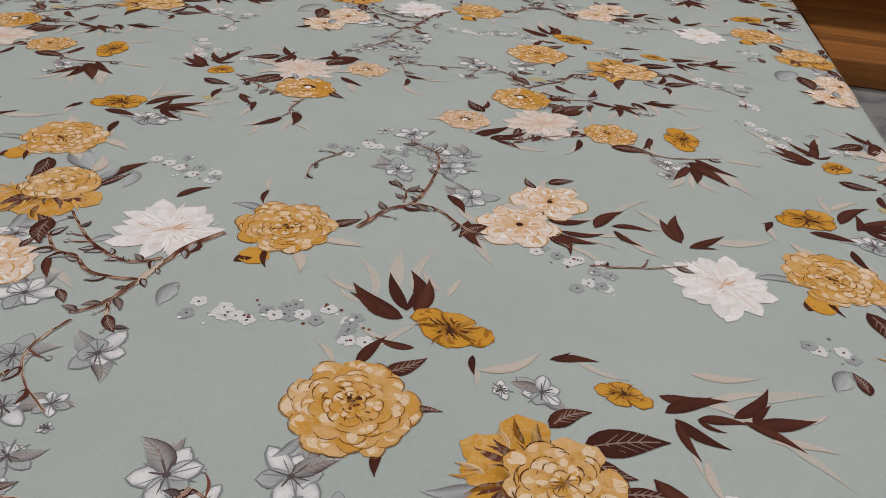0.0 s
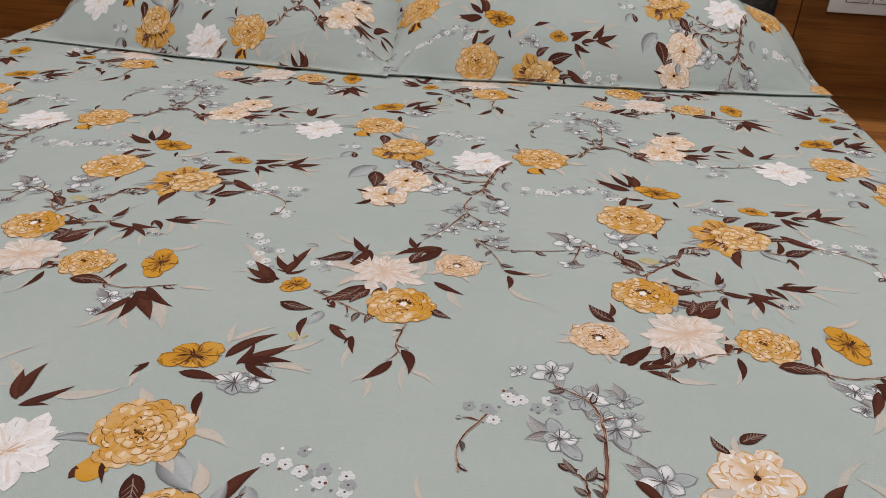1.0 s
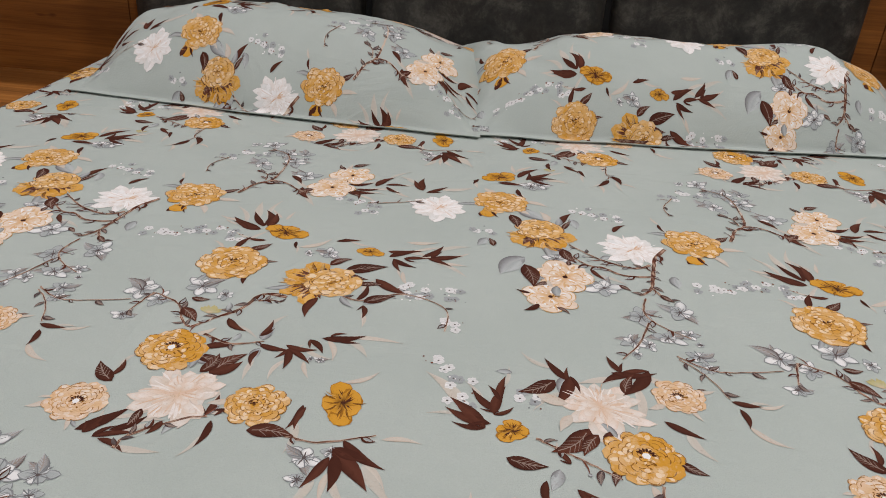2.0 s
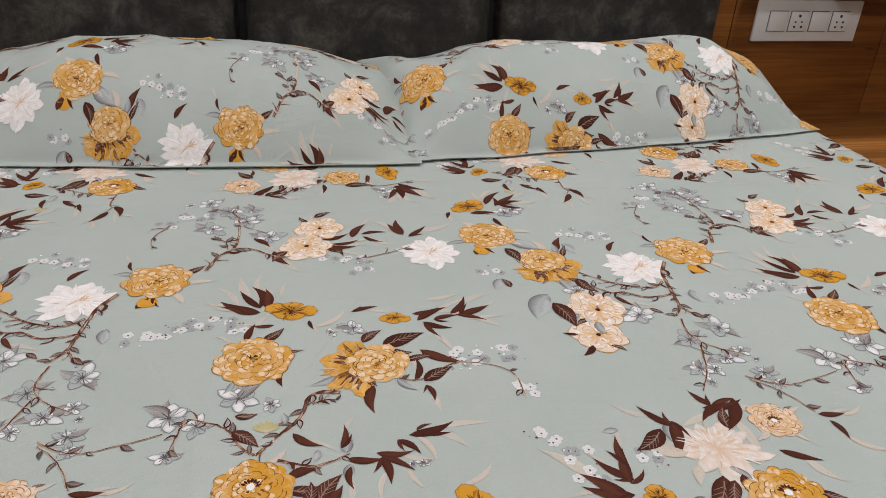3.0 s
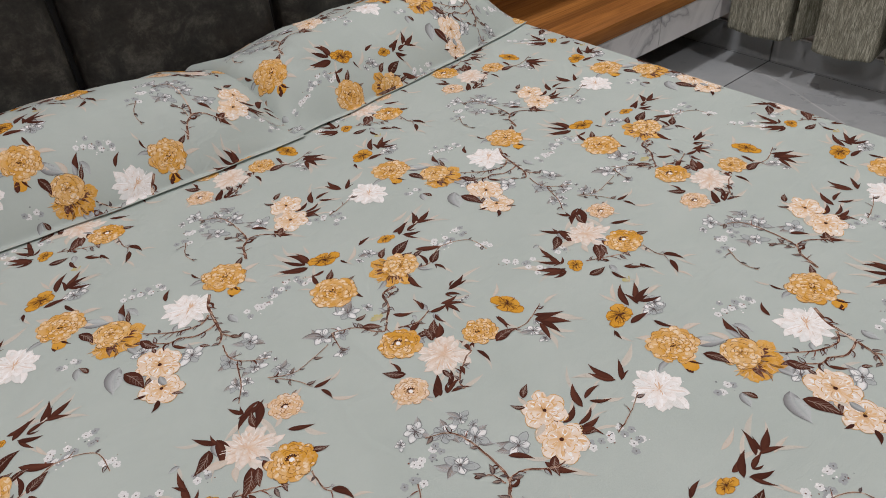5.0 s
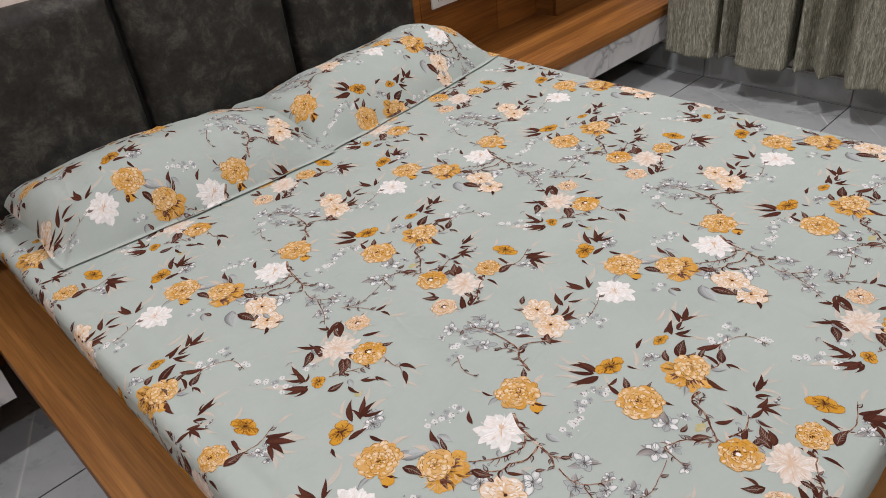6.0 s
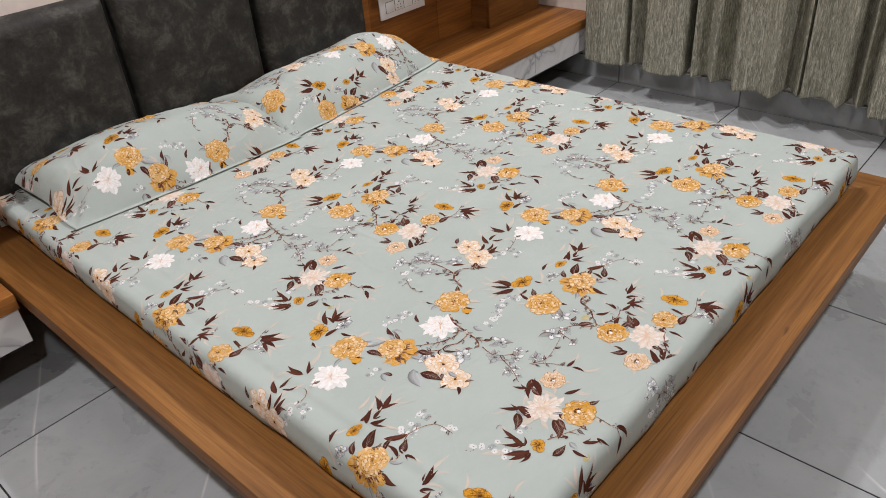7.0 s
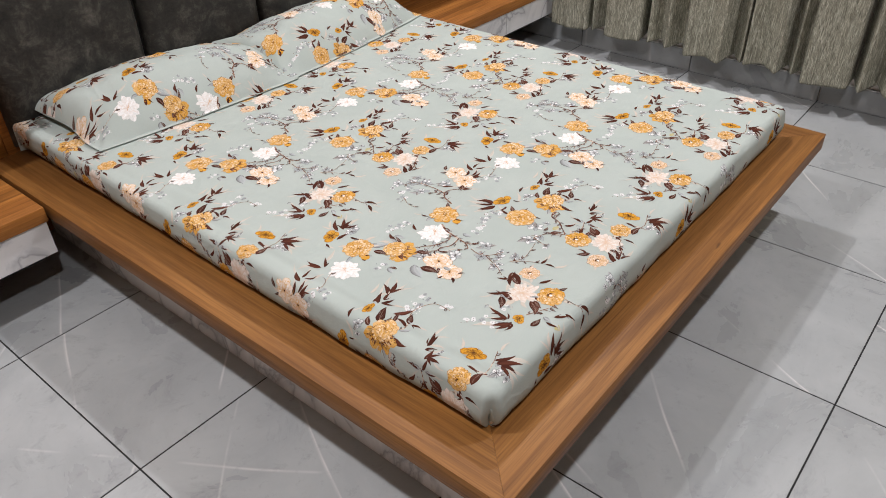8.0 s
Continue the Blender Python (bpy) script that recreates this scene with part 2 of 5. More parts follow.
def prism(outline, z0, z1, bevel=0.0):
    bm = bmesh.new()
    low = bm.faces.new([bm.verts.new((x, y, z0)) for x, y in outline])
    up = bmesh.ops.extrude_face_region(bm, geom=[low])
    for v in up["geom"]:
        if isinstance(v, bmesh.types.BMVert):
            v.co.z = z1
    bmesh.ops.recalc_face_normals(bm, faces=bm.faces[:])
    if bevel:
        bmesh.ops.bevel(bm, geom=bm.edges[:], offset=bevel, segments=2, affect="EDGES", profile=0.5)
    return bm


def structure(name, bm, mat, label, category):
    return tagged(part(name, bm, mat), label, category, kind="structure")


# ---- room ----
X0, X1, Y0, Y1 = -2.9, WALL_X, -2.9, WALL_Y + 0.02
structure("wall_north", block(X0 - 0.1, X1 + 0.1, Y1, Y1 + 0.12, 0, CEILING), PAINT, "cream painted wall behind the bed", "wall")
structure("wall_east", block(X1, X1 + 0.12, Y0, Y1, 0, CEILING), PAINT, "cream painted wall behind the curtain", "wall")
# west and south walls stay out of view; their brown deepens the room's shadows
structure("wall_west", block(X0 - 0.12, X0, Y0, Y1, 0, CEILING), DIM_BROWN, "plain unseen side wall, coloured brown to cut bounced light", "wall")
structure("wall_south", block(X0 - 0.1, X1 + 0.1, Y0 - 0.12, Y0, 0, CEILING), DIM_BROWN, "plain unseen wall across from the bed, coloured brown to cut bounced light", "wall")
structure("ceiling", block(X0 - 0.1, X1 + 0.1, Y0 - 0.1, Y1 + 0.1, CEILING, CEILING + 0.1), CEIL_PAINT, "plain white painted ceiling", "ceiling")
floor = structure("floor", block(X0 - 0.1, X1 + 0.1, Y0 - 0.1, Y1 + 0.1, -0.1, -0.0012), GROUT, "polished grey porcelain tile floor with dark joints", "floor")


def lamp(x, y, power):
    """A recessed round ceiling downlight."""
    t = thing("ceiling_downlight", (x, y, CEILING), "round white recessed ceiling downlight", "ceiling light", "ceiling downlights")
    bm = bmesh.new()
    for r, z in ((0.062, -0.002), (0.062, -0.010), (0.088, -0.010), (0.092, -0.002)):
        for k in range(32):
            a = 2 * math.pi * k / 32
            bm.verts.new((r * math.cos(a), r * math.sin(a), z))
    bm.verts.ensure_lookup_table()
    for ring in range(4):
        nxt = (ring + 1) % 4
        for k in range(32):
            j = (k + 1) % 32
            bm.faces.new([bm.verts[ring * 32 + k], bm.verts[ring * 32 + j], bm.verts[nxt * 32 + j], bm.verts[nxt * 32 + k]])
    bmesh.ops.recalc_face_normals(bm, faces=bm.faces[:])
    smooth(part("trim_ring", bm, CHROME, t))
    data = bpy.data.lights.new("downlight_lamp", "AREA")
    data.shape, data.size, data.energy, data.color = "DISK", 0.11, power, (0.985, 0.955, 1.0)
    ob = new("downlight_lamp", data)
    ob.parent, ob.location = t, (0, 0, -0.012)


for lx, ly, power in LAMPS:
    lamp(lx, ly, power)


# ---- bed platform ----
bed = thing("bed_platform", (0, 0.85, 0), "low teak platform bed with wide mitred rims on a marble plinth", "bed")
by = 0.85
IN = 0.13
rim_z0 = DECK - 0.052
left = [(-RIM, RIM_FOOT - by), (-RIM + 0.155, RIM_FOOT + 0.155 - by), (-RIM + 0.155, WALL_Y - 0.03 - by), (-RIM, WALL_Y - 0.03 - by)]
g = 0.0002
smooth(part("side_rail", prism([(x, y + g) for x, y in left], rim_z0, DECK, 0.0008), WOOD_Y, bed))
smooth(part("side_rail", prism([(-x, y + g) for x, y in left], rim_z0, DECK, 0.0008), WOOD_Y, bed))
foot = [(-RIM, RIM_FOOT - by), (RIM, RIM_FOOT - by), (RIM - 0.155, RIM_FOOT + 0.155 - by), (-RIM + 0.155, RIM_FOOT + 0.155 - by)]
smooth(part("foot_rail", prism(foot, rim_z0, DECK, 0.0008), WOOD_X, bed))
part("deck", block(-RIM + 0.156, RIM - 0.156, RIM_FOOT + 0.157 - by, WALL_Y - 0.03 - by, rim_z0 + 0.01, DECK - 0.004), WOOD_Y, bed)
for sx in (-1, 1):
    x0, x1 = sorted((sx * 0.757, sx * 0.739))
    part("plinth_board", block(x0, x1, 0.03 - by, WALL_Y - 0.03 - by, 0, rim_z0 - 0.001), MARBLE, bed, "white marble-veined plinth board")
part("plinth_board", block(-0.738, 0.738, 0.03 - by, 0.048 - by, 0, rim_z0 - 0.001), MARBLE, bed, "white marble-veined plinth board")


# ---- wall panelling, headboard, bedside shelves ----
PANEL_TOP = 0.868
panel = thing("wall_panelling", (0, WALL_Y, 0), "dark teak wall panelling behind the bed and shelves", "wall panel", kind="structure")
for x0, x1 in ((-2.2, -1.5), (-1.498, -0.8), (-0.798, 0.0), (0.002, 0.8), (0.802, 1.20), (1.202, WALL_X - 0.045)):
    smooth(part("board", block(x0, x1, -0.012, 0.018, 0.0, PANEL_TOP, 0.001), WOOD_PANEL, panel))

# ledges added out of view to shade the panelling and the backs of the shelves
for x0, x1 in ((0.83, WALL_X - 0.045), (-2.2, -0.83)):
    part("unseen_shade_ledge", block(x0, x1, 1.625 - WALL_Y, -0.013, 0.75, 0.79, 0.002), WOOD_PANEL, panel)
headboard = thing("headboard", (0, WALL_Y - 0.013, 0.33), "charcoal grey suede-leather padded headboard of three panels", "headboard")


def cushion(x0, x1, z0, z1, depth, edge):
    """An upholstered panel: flat in the middle, rolled to its edges, faintly uneven."""
    bm = bmesh.new()
    nx, nz = 36, 36
    grid = []
    for j in range(nz + 1):
        row = []
        for i in range(nx + 1):
            s, t = i / nx, j / nz
            s, t = 0.5 - 0.5 * math.cos(math.pi * s), 0.5 - 0.5 * math.cos(math.pi * t)
            x, z = x0 + s * (x1 - x0), z0 + t * (z1 - z0)
            d = min(x - x0, x1 - x, z - z0, z1 - z)
            k = min(1, d / edge)
            y = -depth * (0.06 + 0.94 * math.sqrt(max(0, 1 - (1 - k) ** 2)))
            y -= 0.006 * math.sin(math.pi * s) * math.sin(math.pi * t)
            y -= 0.0018 * noise.noise(Vector((x * 7, z * 7, 3.1)))
            row.append(bm.verts.new((x, y, z)))
        grid.append(row)
    for j in range(nz):
        for i in range(nx):
            bm.faces.new([grid[j][i], grid[j][i + 1], grid[j + 1][i + 1], grid[j + 1][i]])
    rim = [e for e in bm.edges if e.is_boundary]
    ext = bmesh.ops.extrude_edge_only(bm, edges=rim)
    for v in ext["geom"]:
        if isinstance(v, bmesh.types.BMVert):
            v.co.y = 0
    bmesh.ops.recalc_face_normals(bm, faces=bm.faces[:])
    return bm


for x0, x1 in ((-0.772, -0.266), (-0.252, 0.235), (0.249, 0.749)):
    smooth(part("padded_panel", cushion(x0, x1, 0.0, 0.545, 0.052, 0.050), LEATHER, headboard), 60)


# black sheet added behind the panels to paint deep shade into their gaps
part("gap_shade_sheet", block(-0.768, 0.745, -0.0004, 0.0006, 0.004, 0.54), BLACK, headboard)


def shelf_unit(side):
    """A floating bedside shelf: a teak slab over two marble drawer fronts, on a dark recessed base."""
    a, b = (RIM + 0.004, WALL_X - 0.004) if side > 0 else (-1.98, -RIM - 0.012)
    cx = (a + b) / 2
    label = "floating teak bedside shelf with white marble-veined drawers"
    t = thing("bedside_shelf", (cx, WALL_Y - 0.014, 0.16), label, "nightstand", "bedside shelves")
    base = 0.16
    smooth(part("slab", block(a - cx, b - cx, SHELF_Y - WALL_Y + 0.014, 0, DECK - 0.046 - base, DECK - base, 0.002), WOOD_SHELF, t))
    mid = 1.388 if side > 0 else -1.43
    for x0, x1 in ((a + 0.004, mid - 0.0015), (mid + 0.0015, b - 0.004)):
        d = part("drawer_front", block(x0 - cx, x1 - cx, SHELF_Y - WALL_Y + 0.024, SHELF_Y - WALL_Y + 0.042, 0.0, DECK - 0.050 - base, 0.0015), MARBLE, t, "white marble-veined drawer front")
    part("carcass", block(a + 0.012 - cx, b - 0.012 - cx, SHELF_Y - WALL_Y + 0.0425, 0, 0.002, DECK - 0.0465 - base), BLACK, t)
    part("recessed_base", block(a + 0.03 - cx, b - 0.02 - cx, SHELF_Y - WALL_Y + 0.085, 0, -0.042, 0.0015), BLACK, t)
    return t


shelf_unit(1)
shelf_unit(-1)

column = thing("boxed_column", (1.63, 1.765, DECK), "boxed teak column standing on the bedside shelf", "column")
smooth(part("front_board", block(-0.195, 0.195, 0, 0.018, 0, 0.60, 0.0015), WOOD_X, column))
for x0, x1 in ((-0.195, -0.177), (0.177, 0.195)):
    part("side_board", block(x0, x1, 0.0182, 0.105, 0, 0.60), WOOD_Y, column)
part("top_board", block(-0.1765, 0.1765, 0.0182, 0.105, 0.585, 0.60), WOOD_X, column)


# ---- switch plate ----
plate = thing("switch_plate", (0.985, WALL_Y - 0.0125, 0.537), "white switch plate with switches and round-pin sockets", "switch plate")
smooth(part("cover", block(-0.133, 0.133, -0.009, 0, -0.0455, 0.0455, 0.003), WHITE, plate))
for k in range(4):
    cx = -0.0795 + 0.053 * k
    name = "switch" if k % 2 == 0 else "socket"
    m = smooth(part(name, block(cx - 0.0215, cx + 0.0215, -0.0125, -0.0097, -0.0215, 0.0215, 0.001), WHITE, plate))
    part("module_frame", block(cx - 0.0228, cx + 0.0228, -0.0096, -0.0090, -0.0228, 0.0228), GAP, plate)
    if name == "socket":
        for dx, dz, r in ((0, 0.012, 0.0032), (-0.008, -0.001, 0.0022), (0.008, -0.001, 0.0022), (-0.009, -0.012, 0.0026), (0.009, -0.012, 0.0026)):
            bm = bmesh.new()
            bmesh.ops.create_cone(bm, cap_ends=True, segments=12, radius1=r, radius2=r, depth=0.0012, matrix=Matrix.Translation((cx + dx, -0.0127, dz)) @ Matrix.Rotation(math.pi / 2, 4, "X"))
            part("pin_hole", bm, SLOT, m)


# ---- curtain ----
# one run of pleats, as (place along the wall, distance from the wall) of each crest and trough; it repeats by PLEAT_RUN
PLEAT_RUN = 1.57
PLEATS = [(1.430, 0.150), (1.330, 0.163), (1.227, 0.155), (1.235, 0.055), (1.203, 0.148), (1.165, 0.060), (1.124, 0.156), (1.030, 0.165), (0.940, 0.146),
          (0.950, 0.050), (0.902, 0.148), (0.858, 0.085), (0.806, 0.156), (0.755, 0.075), (0.695, 0.184), (0.616, 0.148), (0.536, 0.186), (0.512, 0.070),
          (0.453, 0.140), (0.452, 0.085), (0.440, 0.148), (0.370, 0.100), (0.290, 0.158), (0.272, 0.060), (0.232, 0.138), (0.206, 0.085), (0.176, 0.186),
          (0.085, 0.170), (0.001, 0.156), (0.004, 0.055), (-0.046, 0.164), (-0.092, 0.065)]


def pleated_line(squeeze):
    """The cloth's line seen from above, rounded at the folds."""
    run = [(y - k * PLEAT_RUN, 0.115 + (d - 0.115) * squeeze * 1.22) for k in range(2) for y, d in PLEATS]
    line = []
    for (ya, da), (yb, db) in zip(run, run[1:]):
        line += [(ya + (yb - ya) * q / 12, da + (db - da) * q / 12) for q in range(12)]
    for _ in range(3):
        line = [line[0]] + [tuple((a + 2 * b + c) / 4 for a, b, c in zip(*three)) for three in zip(line, line[1:], line[2:])] + [line[-1]]
    return line


bm = bmesh.new()
zs = [0.0, 0.01, 0.06, 0.14, 0.26, 0.42, 0.62, 0.9, 1.3, 1.8, 2.52]
rows_v = []
for z in zs:
    row = []
    for y, d in pleated_line(1.0 - 0.22 * min(1.0, z / 1.5)):
        hem = 0.143 + 0.005 * noise.noise(Vector((y * 5, 3.0, 0))) - 0.10 * (d - 0.115)
        d += 0.007 * noise.noise(Vector((y * 26, z * 0.7, 3))) + 0.004 * noise.noise(Vector((y * 55, z * 1.1, 9)))
        sway = 0.006 * noise.noise(Vector((y * 6, z * 2, 0)))
        row.append(bm.verts.new((WALL_X - d + sway - 1.775, y + 0.012 * noise.noise(Vector((y * 4, z * 1.6, 7))) * min(1.0, z), hem + z * (2.66 - hem) / 2.52)))
    rows_v.append(row)
cols = len(rows_v[0]) - 1
for r in range(len(zs) - 1):
    for i in range(cols):
        bm.faces.new([rows_v[r][i], rows_v[r][i + 1], rows_v[r + 1][i + 1], rows_v[r + 1][i]])
bmesh.ops.recalc_face_normals(bm, faces=bm.faces[:])
curtain = tagged(new("curtain"), "olive-grey streaked curtain hanging in pleats just above the floor", "curtain")
curtain.location = (1.775, 0, 0)
cloth = smooth(part("curtain_cloth", bm, CURTAIN, curtain), 80)
solid = cloth.modifiers.new("thickness", "SOLIDIFY")
solid.thickness = 0.002
track = part("curtain_track", block(-0.02, 0.02, -1.77, 1.44, 2.66, 2.70, 0.002), WHITE, curtain, "white curtain track")

# skirting along the curtain wall
skirting = thing("skirting", (WALL_X, 0, 0), "grey porcelain skirting tiles with dark joints", "skirting", kind="structure")
GX, GY, TILE = -1.136, 0.124, 0.6
y = GY - 5 * TILE
while y < Y1:
    a, b = max(y + 0.0025, Y0 + 0.002), min(y + TILE - 0.0025, Y1 - 0.03)
    if b - a > 0.02:
        part("skirting_tile", block(-0.014, 0.001, a, b, 0.001, 0.098, 0.001), STONE, skirting)
        # thin white strip: the lit top of the tile, put into its colour
        part("skirting_lit_edge", block(-0.0125, 0.001, a, b, 0.0982, 0.102), SKIRT_LIT, skirting, "top edge of the skirting, coloured white as if catching light")
    y += TILE


# ---- mattress, sheet and pillows ----
ROLL = 0.024


def crumple(x, y):
    """Height of the sheet's soft unevenness."""
    h = 0.0016 * noise.noise(Vector((x * 3.1, y * 2.3, 0.5))) + 0.0009 * noise.noise(Vector((x * 9, y * 5, 4.5)))
    h += 0.0030 * math.exp(-(((x + 0.700 + 0.010 * math.sin(y * 5)) / 0.012) ** 2)) * max(0.0, math.sin(1.1 + y * 1.35))
    h -= 0.0035 * math.exp(-(((x + 0.722) / 0.010) ** 2)) * max(0.0, math.sin(1.1 + y * 1.35))
    return h


def roll_over(d):
    """A length d of cloth past the flat top: how far out and how far down it goes."""
    if d <= 0:
        return d, 0.0
    arc = ROLL * math.pi / 2
    if d < arc:
        a = d / ROLL
        return ROLL * math.sin(a), ROLL * (1 - math.cos(a))
    e = d - arc
    low_ = min(1.0, e / (TOP - DECK - ROLL))
    return ROLL + 0.005 * math.sin(low_ * math.pi) - 0.016 * low_ ** 4, ROLL + e


FLAT_X, FLAT_F = HALF - ROLL, FOOT + ROLL
HANG = ROLL * math.pi / 2 + TOP - DECK - ROLL - 0.001


def steps(a, b, fine):
    k = max(1, math.ceil((b - a) / fine))
    return [a + (b - a) * i / k for i in range(k)]


arc = ROLL * math.pi / 2
us = steps(-FLAT_X - HANG, -FLAT_X - arc, 0.02) + steps(-FLAT_X - arc, -FLAT_X, 0.006) + steps(-FLAT_X, -FLAT_X + 0.12, 0.006) + steps(-FLAT_X + 0.12, FLAT_X, 0.02)
us += steps(FLAT_X, FLAT_X + arc, 0.006) + steps(FLAT_X + arc, FLAT_X + HANG, 0.02) + [FLAT_X + HANG]
vs = steps(FLAT_F - HANG, FLAT_F - arc, 0.02) + steps(FLAT_F - arc, FLAT_F, 0.006) + steps(FLAT_F, HEAD, 0.02) + [HEAD]


def sheet_point(u, v, lift=0.0):
    """The place on the bed of the flat cloth's point (u, v), lifted off the mattress by lift; it is pulled a little wider towards the window."""
    pull = 0.014 * max(0.0, min(1.0, u / FLAT_X)) ** 2
    sx = 1 if u > 0 else -1
    du, dv = max(0.0, abs(u) - FLAT_X), max(0.0, FLAT_F - v)
    d = math.hypot(du, dv)
    bx, by_ = sx * min(abs(u), FLAT_X), max(v, FLAT_F)
    if d <= 0:
        return Vector((u + pull, v, TOP + crumple(u, v) + lift))
    cx, cy = sx * du / d, -dv / d
    out, down = roll_over(min(d, HANG))
    k = min(1.0, down / ROLL)
    out += k * (0.003 * noise.noise(Vector((u * 5 + 3, v * 5, 1.0))) + 0.0016 * noise.noise(Vector((u * 17, v * 17, 8.0))))
    along = v if du > dv else u
    hem = max(0.0, down / (TOP - DECK) - 0.35)
    out += hem * (0.007 * noise.noise(Vector((along * 7, 2.0, 6.0))) + 0.004 * noise.noise(Vector((along * 19, 5.0, 1.0))))
    # drawn in at the foot corners, and tucked under towards the head
    drop = down / (TOP - DECK)
    out -= 0.030 * drop * (2 * abs(cx * cy)) ** 1.5
    out -= 0.016 * drop * abs(cx) * max(0.0, min(1.0, (v - 0.85) / 0.7))
    n_out, n_up = math.sin(k * math.pi / 2), math.cos(k * math.pi / 2)
    return Vector((bx + pull + cx * (out + n_out * lift), by_ + cy * (out + n_out * lift), TOP - down + n_up * lift + crumple(bx, by_) * (1 - k)))


mattress = tagged(part("mattress", block(-HALF + 0.02, HALF - 0.02, FOOT + 0.02, HEAD - 0.006, DECK + 0.0005, TOP - 0.012, 0.015), SHEET), "low mattress wrapped in the flowered sheet", "mattress")

sheet = thing("bed_sheet", (0, 0, DECK), "sage-green fitted sheet with a printed pattern of golden flowers", "bed sheet")
down_z = Vector((0, 0, DECK))
bm = bmesh.new()
grid = [[bm.verts.new(sheet_point(u, v) - down_z) for u in us] for v in vs]
for j in range(len(vs) - 1):
    for i in range(len(us) - 1):
        mid_u, mid_v = (us[i] + us[i + 1]) / 2, (vs[j] + vs[j + 1]) / 2
        if math.hypot(max(0, abs(mid_u) - FLAT_X), max(0, FLAT_F - mid_v)) < HANG:
            bm.faces.new([grid[j][i], grid[j][i + 1], grid[j + 1][i + 1], grid[j + 1][i]])
# the head end is tucked down behind the mattress
head_row = [bm.verts.new((v.co.x, v.co.y + 0.004, min(v.co.z, 0.004))) for v in grid[-1]]
for i in range(len(us) - 1):
    bm.faces.new([grid[-1][i], grid[-1][i + 1], head_row[i + 1], head_row[i]])
bmesh.ops.remove_doubles(bm, verts=bm.verts[:], dist=0.00005)
smooth(part("sheet_cloth", bm, SHEET, sheet), 80)

# a folded tuck at each foot corner
for side in (-1, 1):
    bm = bmesh.new()
    tuck = []
    for k in range(9):
        d = HANG - 0.002 - 0.058 * k / 8
        swing = 30 * (1 - 0.75 * (k / 8) ** 2)
        row = []
        for q, lift in ((-0.35, 0.0006), (0.0, 0.0046), (0.2, 0.0058), (0.55, 0.0040), (0.85, 0.0022), (1.0, -0.0008)):
            th = radians(45 - q * swing)
            row.append(bm.verts.new(sheet_point(side * (FLAT_X + d * math.sin(th)), FLAT_F - d * math.cos(th), lift * (1 - 0.6 * k / 8)) - down_z))
        tuck.append(row)
    for k in range(8):
        for i in range(5):
            bm.faces.new([tuck[k][i], tuck[k][i + 1], tuck[k + 1][i + 1], tuck[k + 1][i]])
    bmesh.ops.recalc_face_normals(bm, faces=bm.faces[:])
    fold = smooth(part("corner_fold", bm, SHEET, sheet), 80)
    fold.modifiers.new("thickness", "SOLIDIFY").thickness = 0.0012


# ---- the printed pattern ----
# one repeat, in millimetres from its first big bloom; it repeats by STEP_U and STEP_V
STEP_U, STEP_V, FIRST = Vector((0.6165, -0.005)), Vector((0.018, 0.641)), Vector((-0.127, 0.892))
ROSES = [(517, 24, 37, 0), (413, 181, 36, 0), (180, 250, 36, 0), (538, 506, 31, 1), (16, 451, 26, 0), (494, 428, 25, 2), (322, 442, 31, 1), (362, 522, 23, 2)]
PEONIES = [(2, 8, 40, 0.1), (230, 168, 40, 1.7)]
WHITES = [(340, 150, 38, 0.2), (103, 216, 38, 0.4)]
PEACHES = [(568, 450, 37, 0), (294, 497, 36, 1.7)]
OPENS = [(574, 243, 30, 0), (592, 287, 26, 1), (256, 68, 30, 2), (239, 24, 26, 0.5)]
PANSIES = [(552, 103, 24, 0), (84, 465, 24, 2), (178, 336, 24, 1), (40, 82, 14, 3), (222, 454, 15, 1.5)]
BUDS = [(408, 138, 11), (166, 213, 11)]
POMS = [(547, 566, 13), (247, 372, 12)]
LEAVES_ROSE = [(528, 112, 514, 152), (528, 112, 527, 147), (522, 105, 484, 128), (522, 113, 502, 146), (506, 102, 484, 118), (-3, 99, 23, 105), (570, 84, 574, 69), (536, 80, 513, 82), (509, 55, 517, 82), (59, 87, 86, 94), (62, 74, 94, 92), (98, 81, 118, 109), (108, 79, 140, 91), (103, 80, 131, 67), (79, 74, 104, 78), (67, 71, 93, 58), (68, 70, 79, 46)]
LEAVES_STEM = [(56, 25, 92, 2), (44, -21, 49, 10), (53, -28, 56, -49), (568, 562, 590, 546), (-8, 532, 21, 528), (-11, 544, -7, 569), (-5, 523, -5, 502), (45, 551, 82, 561), (52, 556, 79, 550), (35, 547, 50, 530), (16, 535, 44, 533), (20, 530, 42, 513), (20, 530, 23, 503), (504, 463, 505, 484)]
LEAVES_PEACH = [(509, 397, 536, 425), (516, 395, 522, 414), (525, 392, 554, 400), (534, 401, 554, 419), (530, 391, 553, 381), (598, 429, 600, 451), (-12, 428, -14, 401), (582, 426, 580, 442), (53, 457, 47, 430), (56, 455, 54, 430), (93, 423, 127, 400), (88, 414, 118, 401), (87, 413, 118, 379), (90, 407, 93, 374), (87, 404, 74, 374)]
LEAVES_PANSY = [(202, 339, 230, 374), (218, 342, 248, 365), (213, 335, 253, 343), (220, 336, 249, 322), (214, 332, 217, 360), (175, 315, 208, 312), (202, 297, 210, 272), (210, 475, 188, 499), (206, 471, 214, 505), (204, 460, 169, 473), (200, 454, 171, 484), (210, 490, 214, 520), (148, 322, 142, 305)]
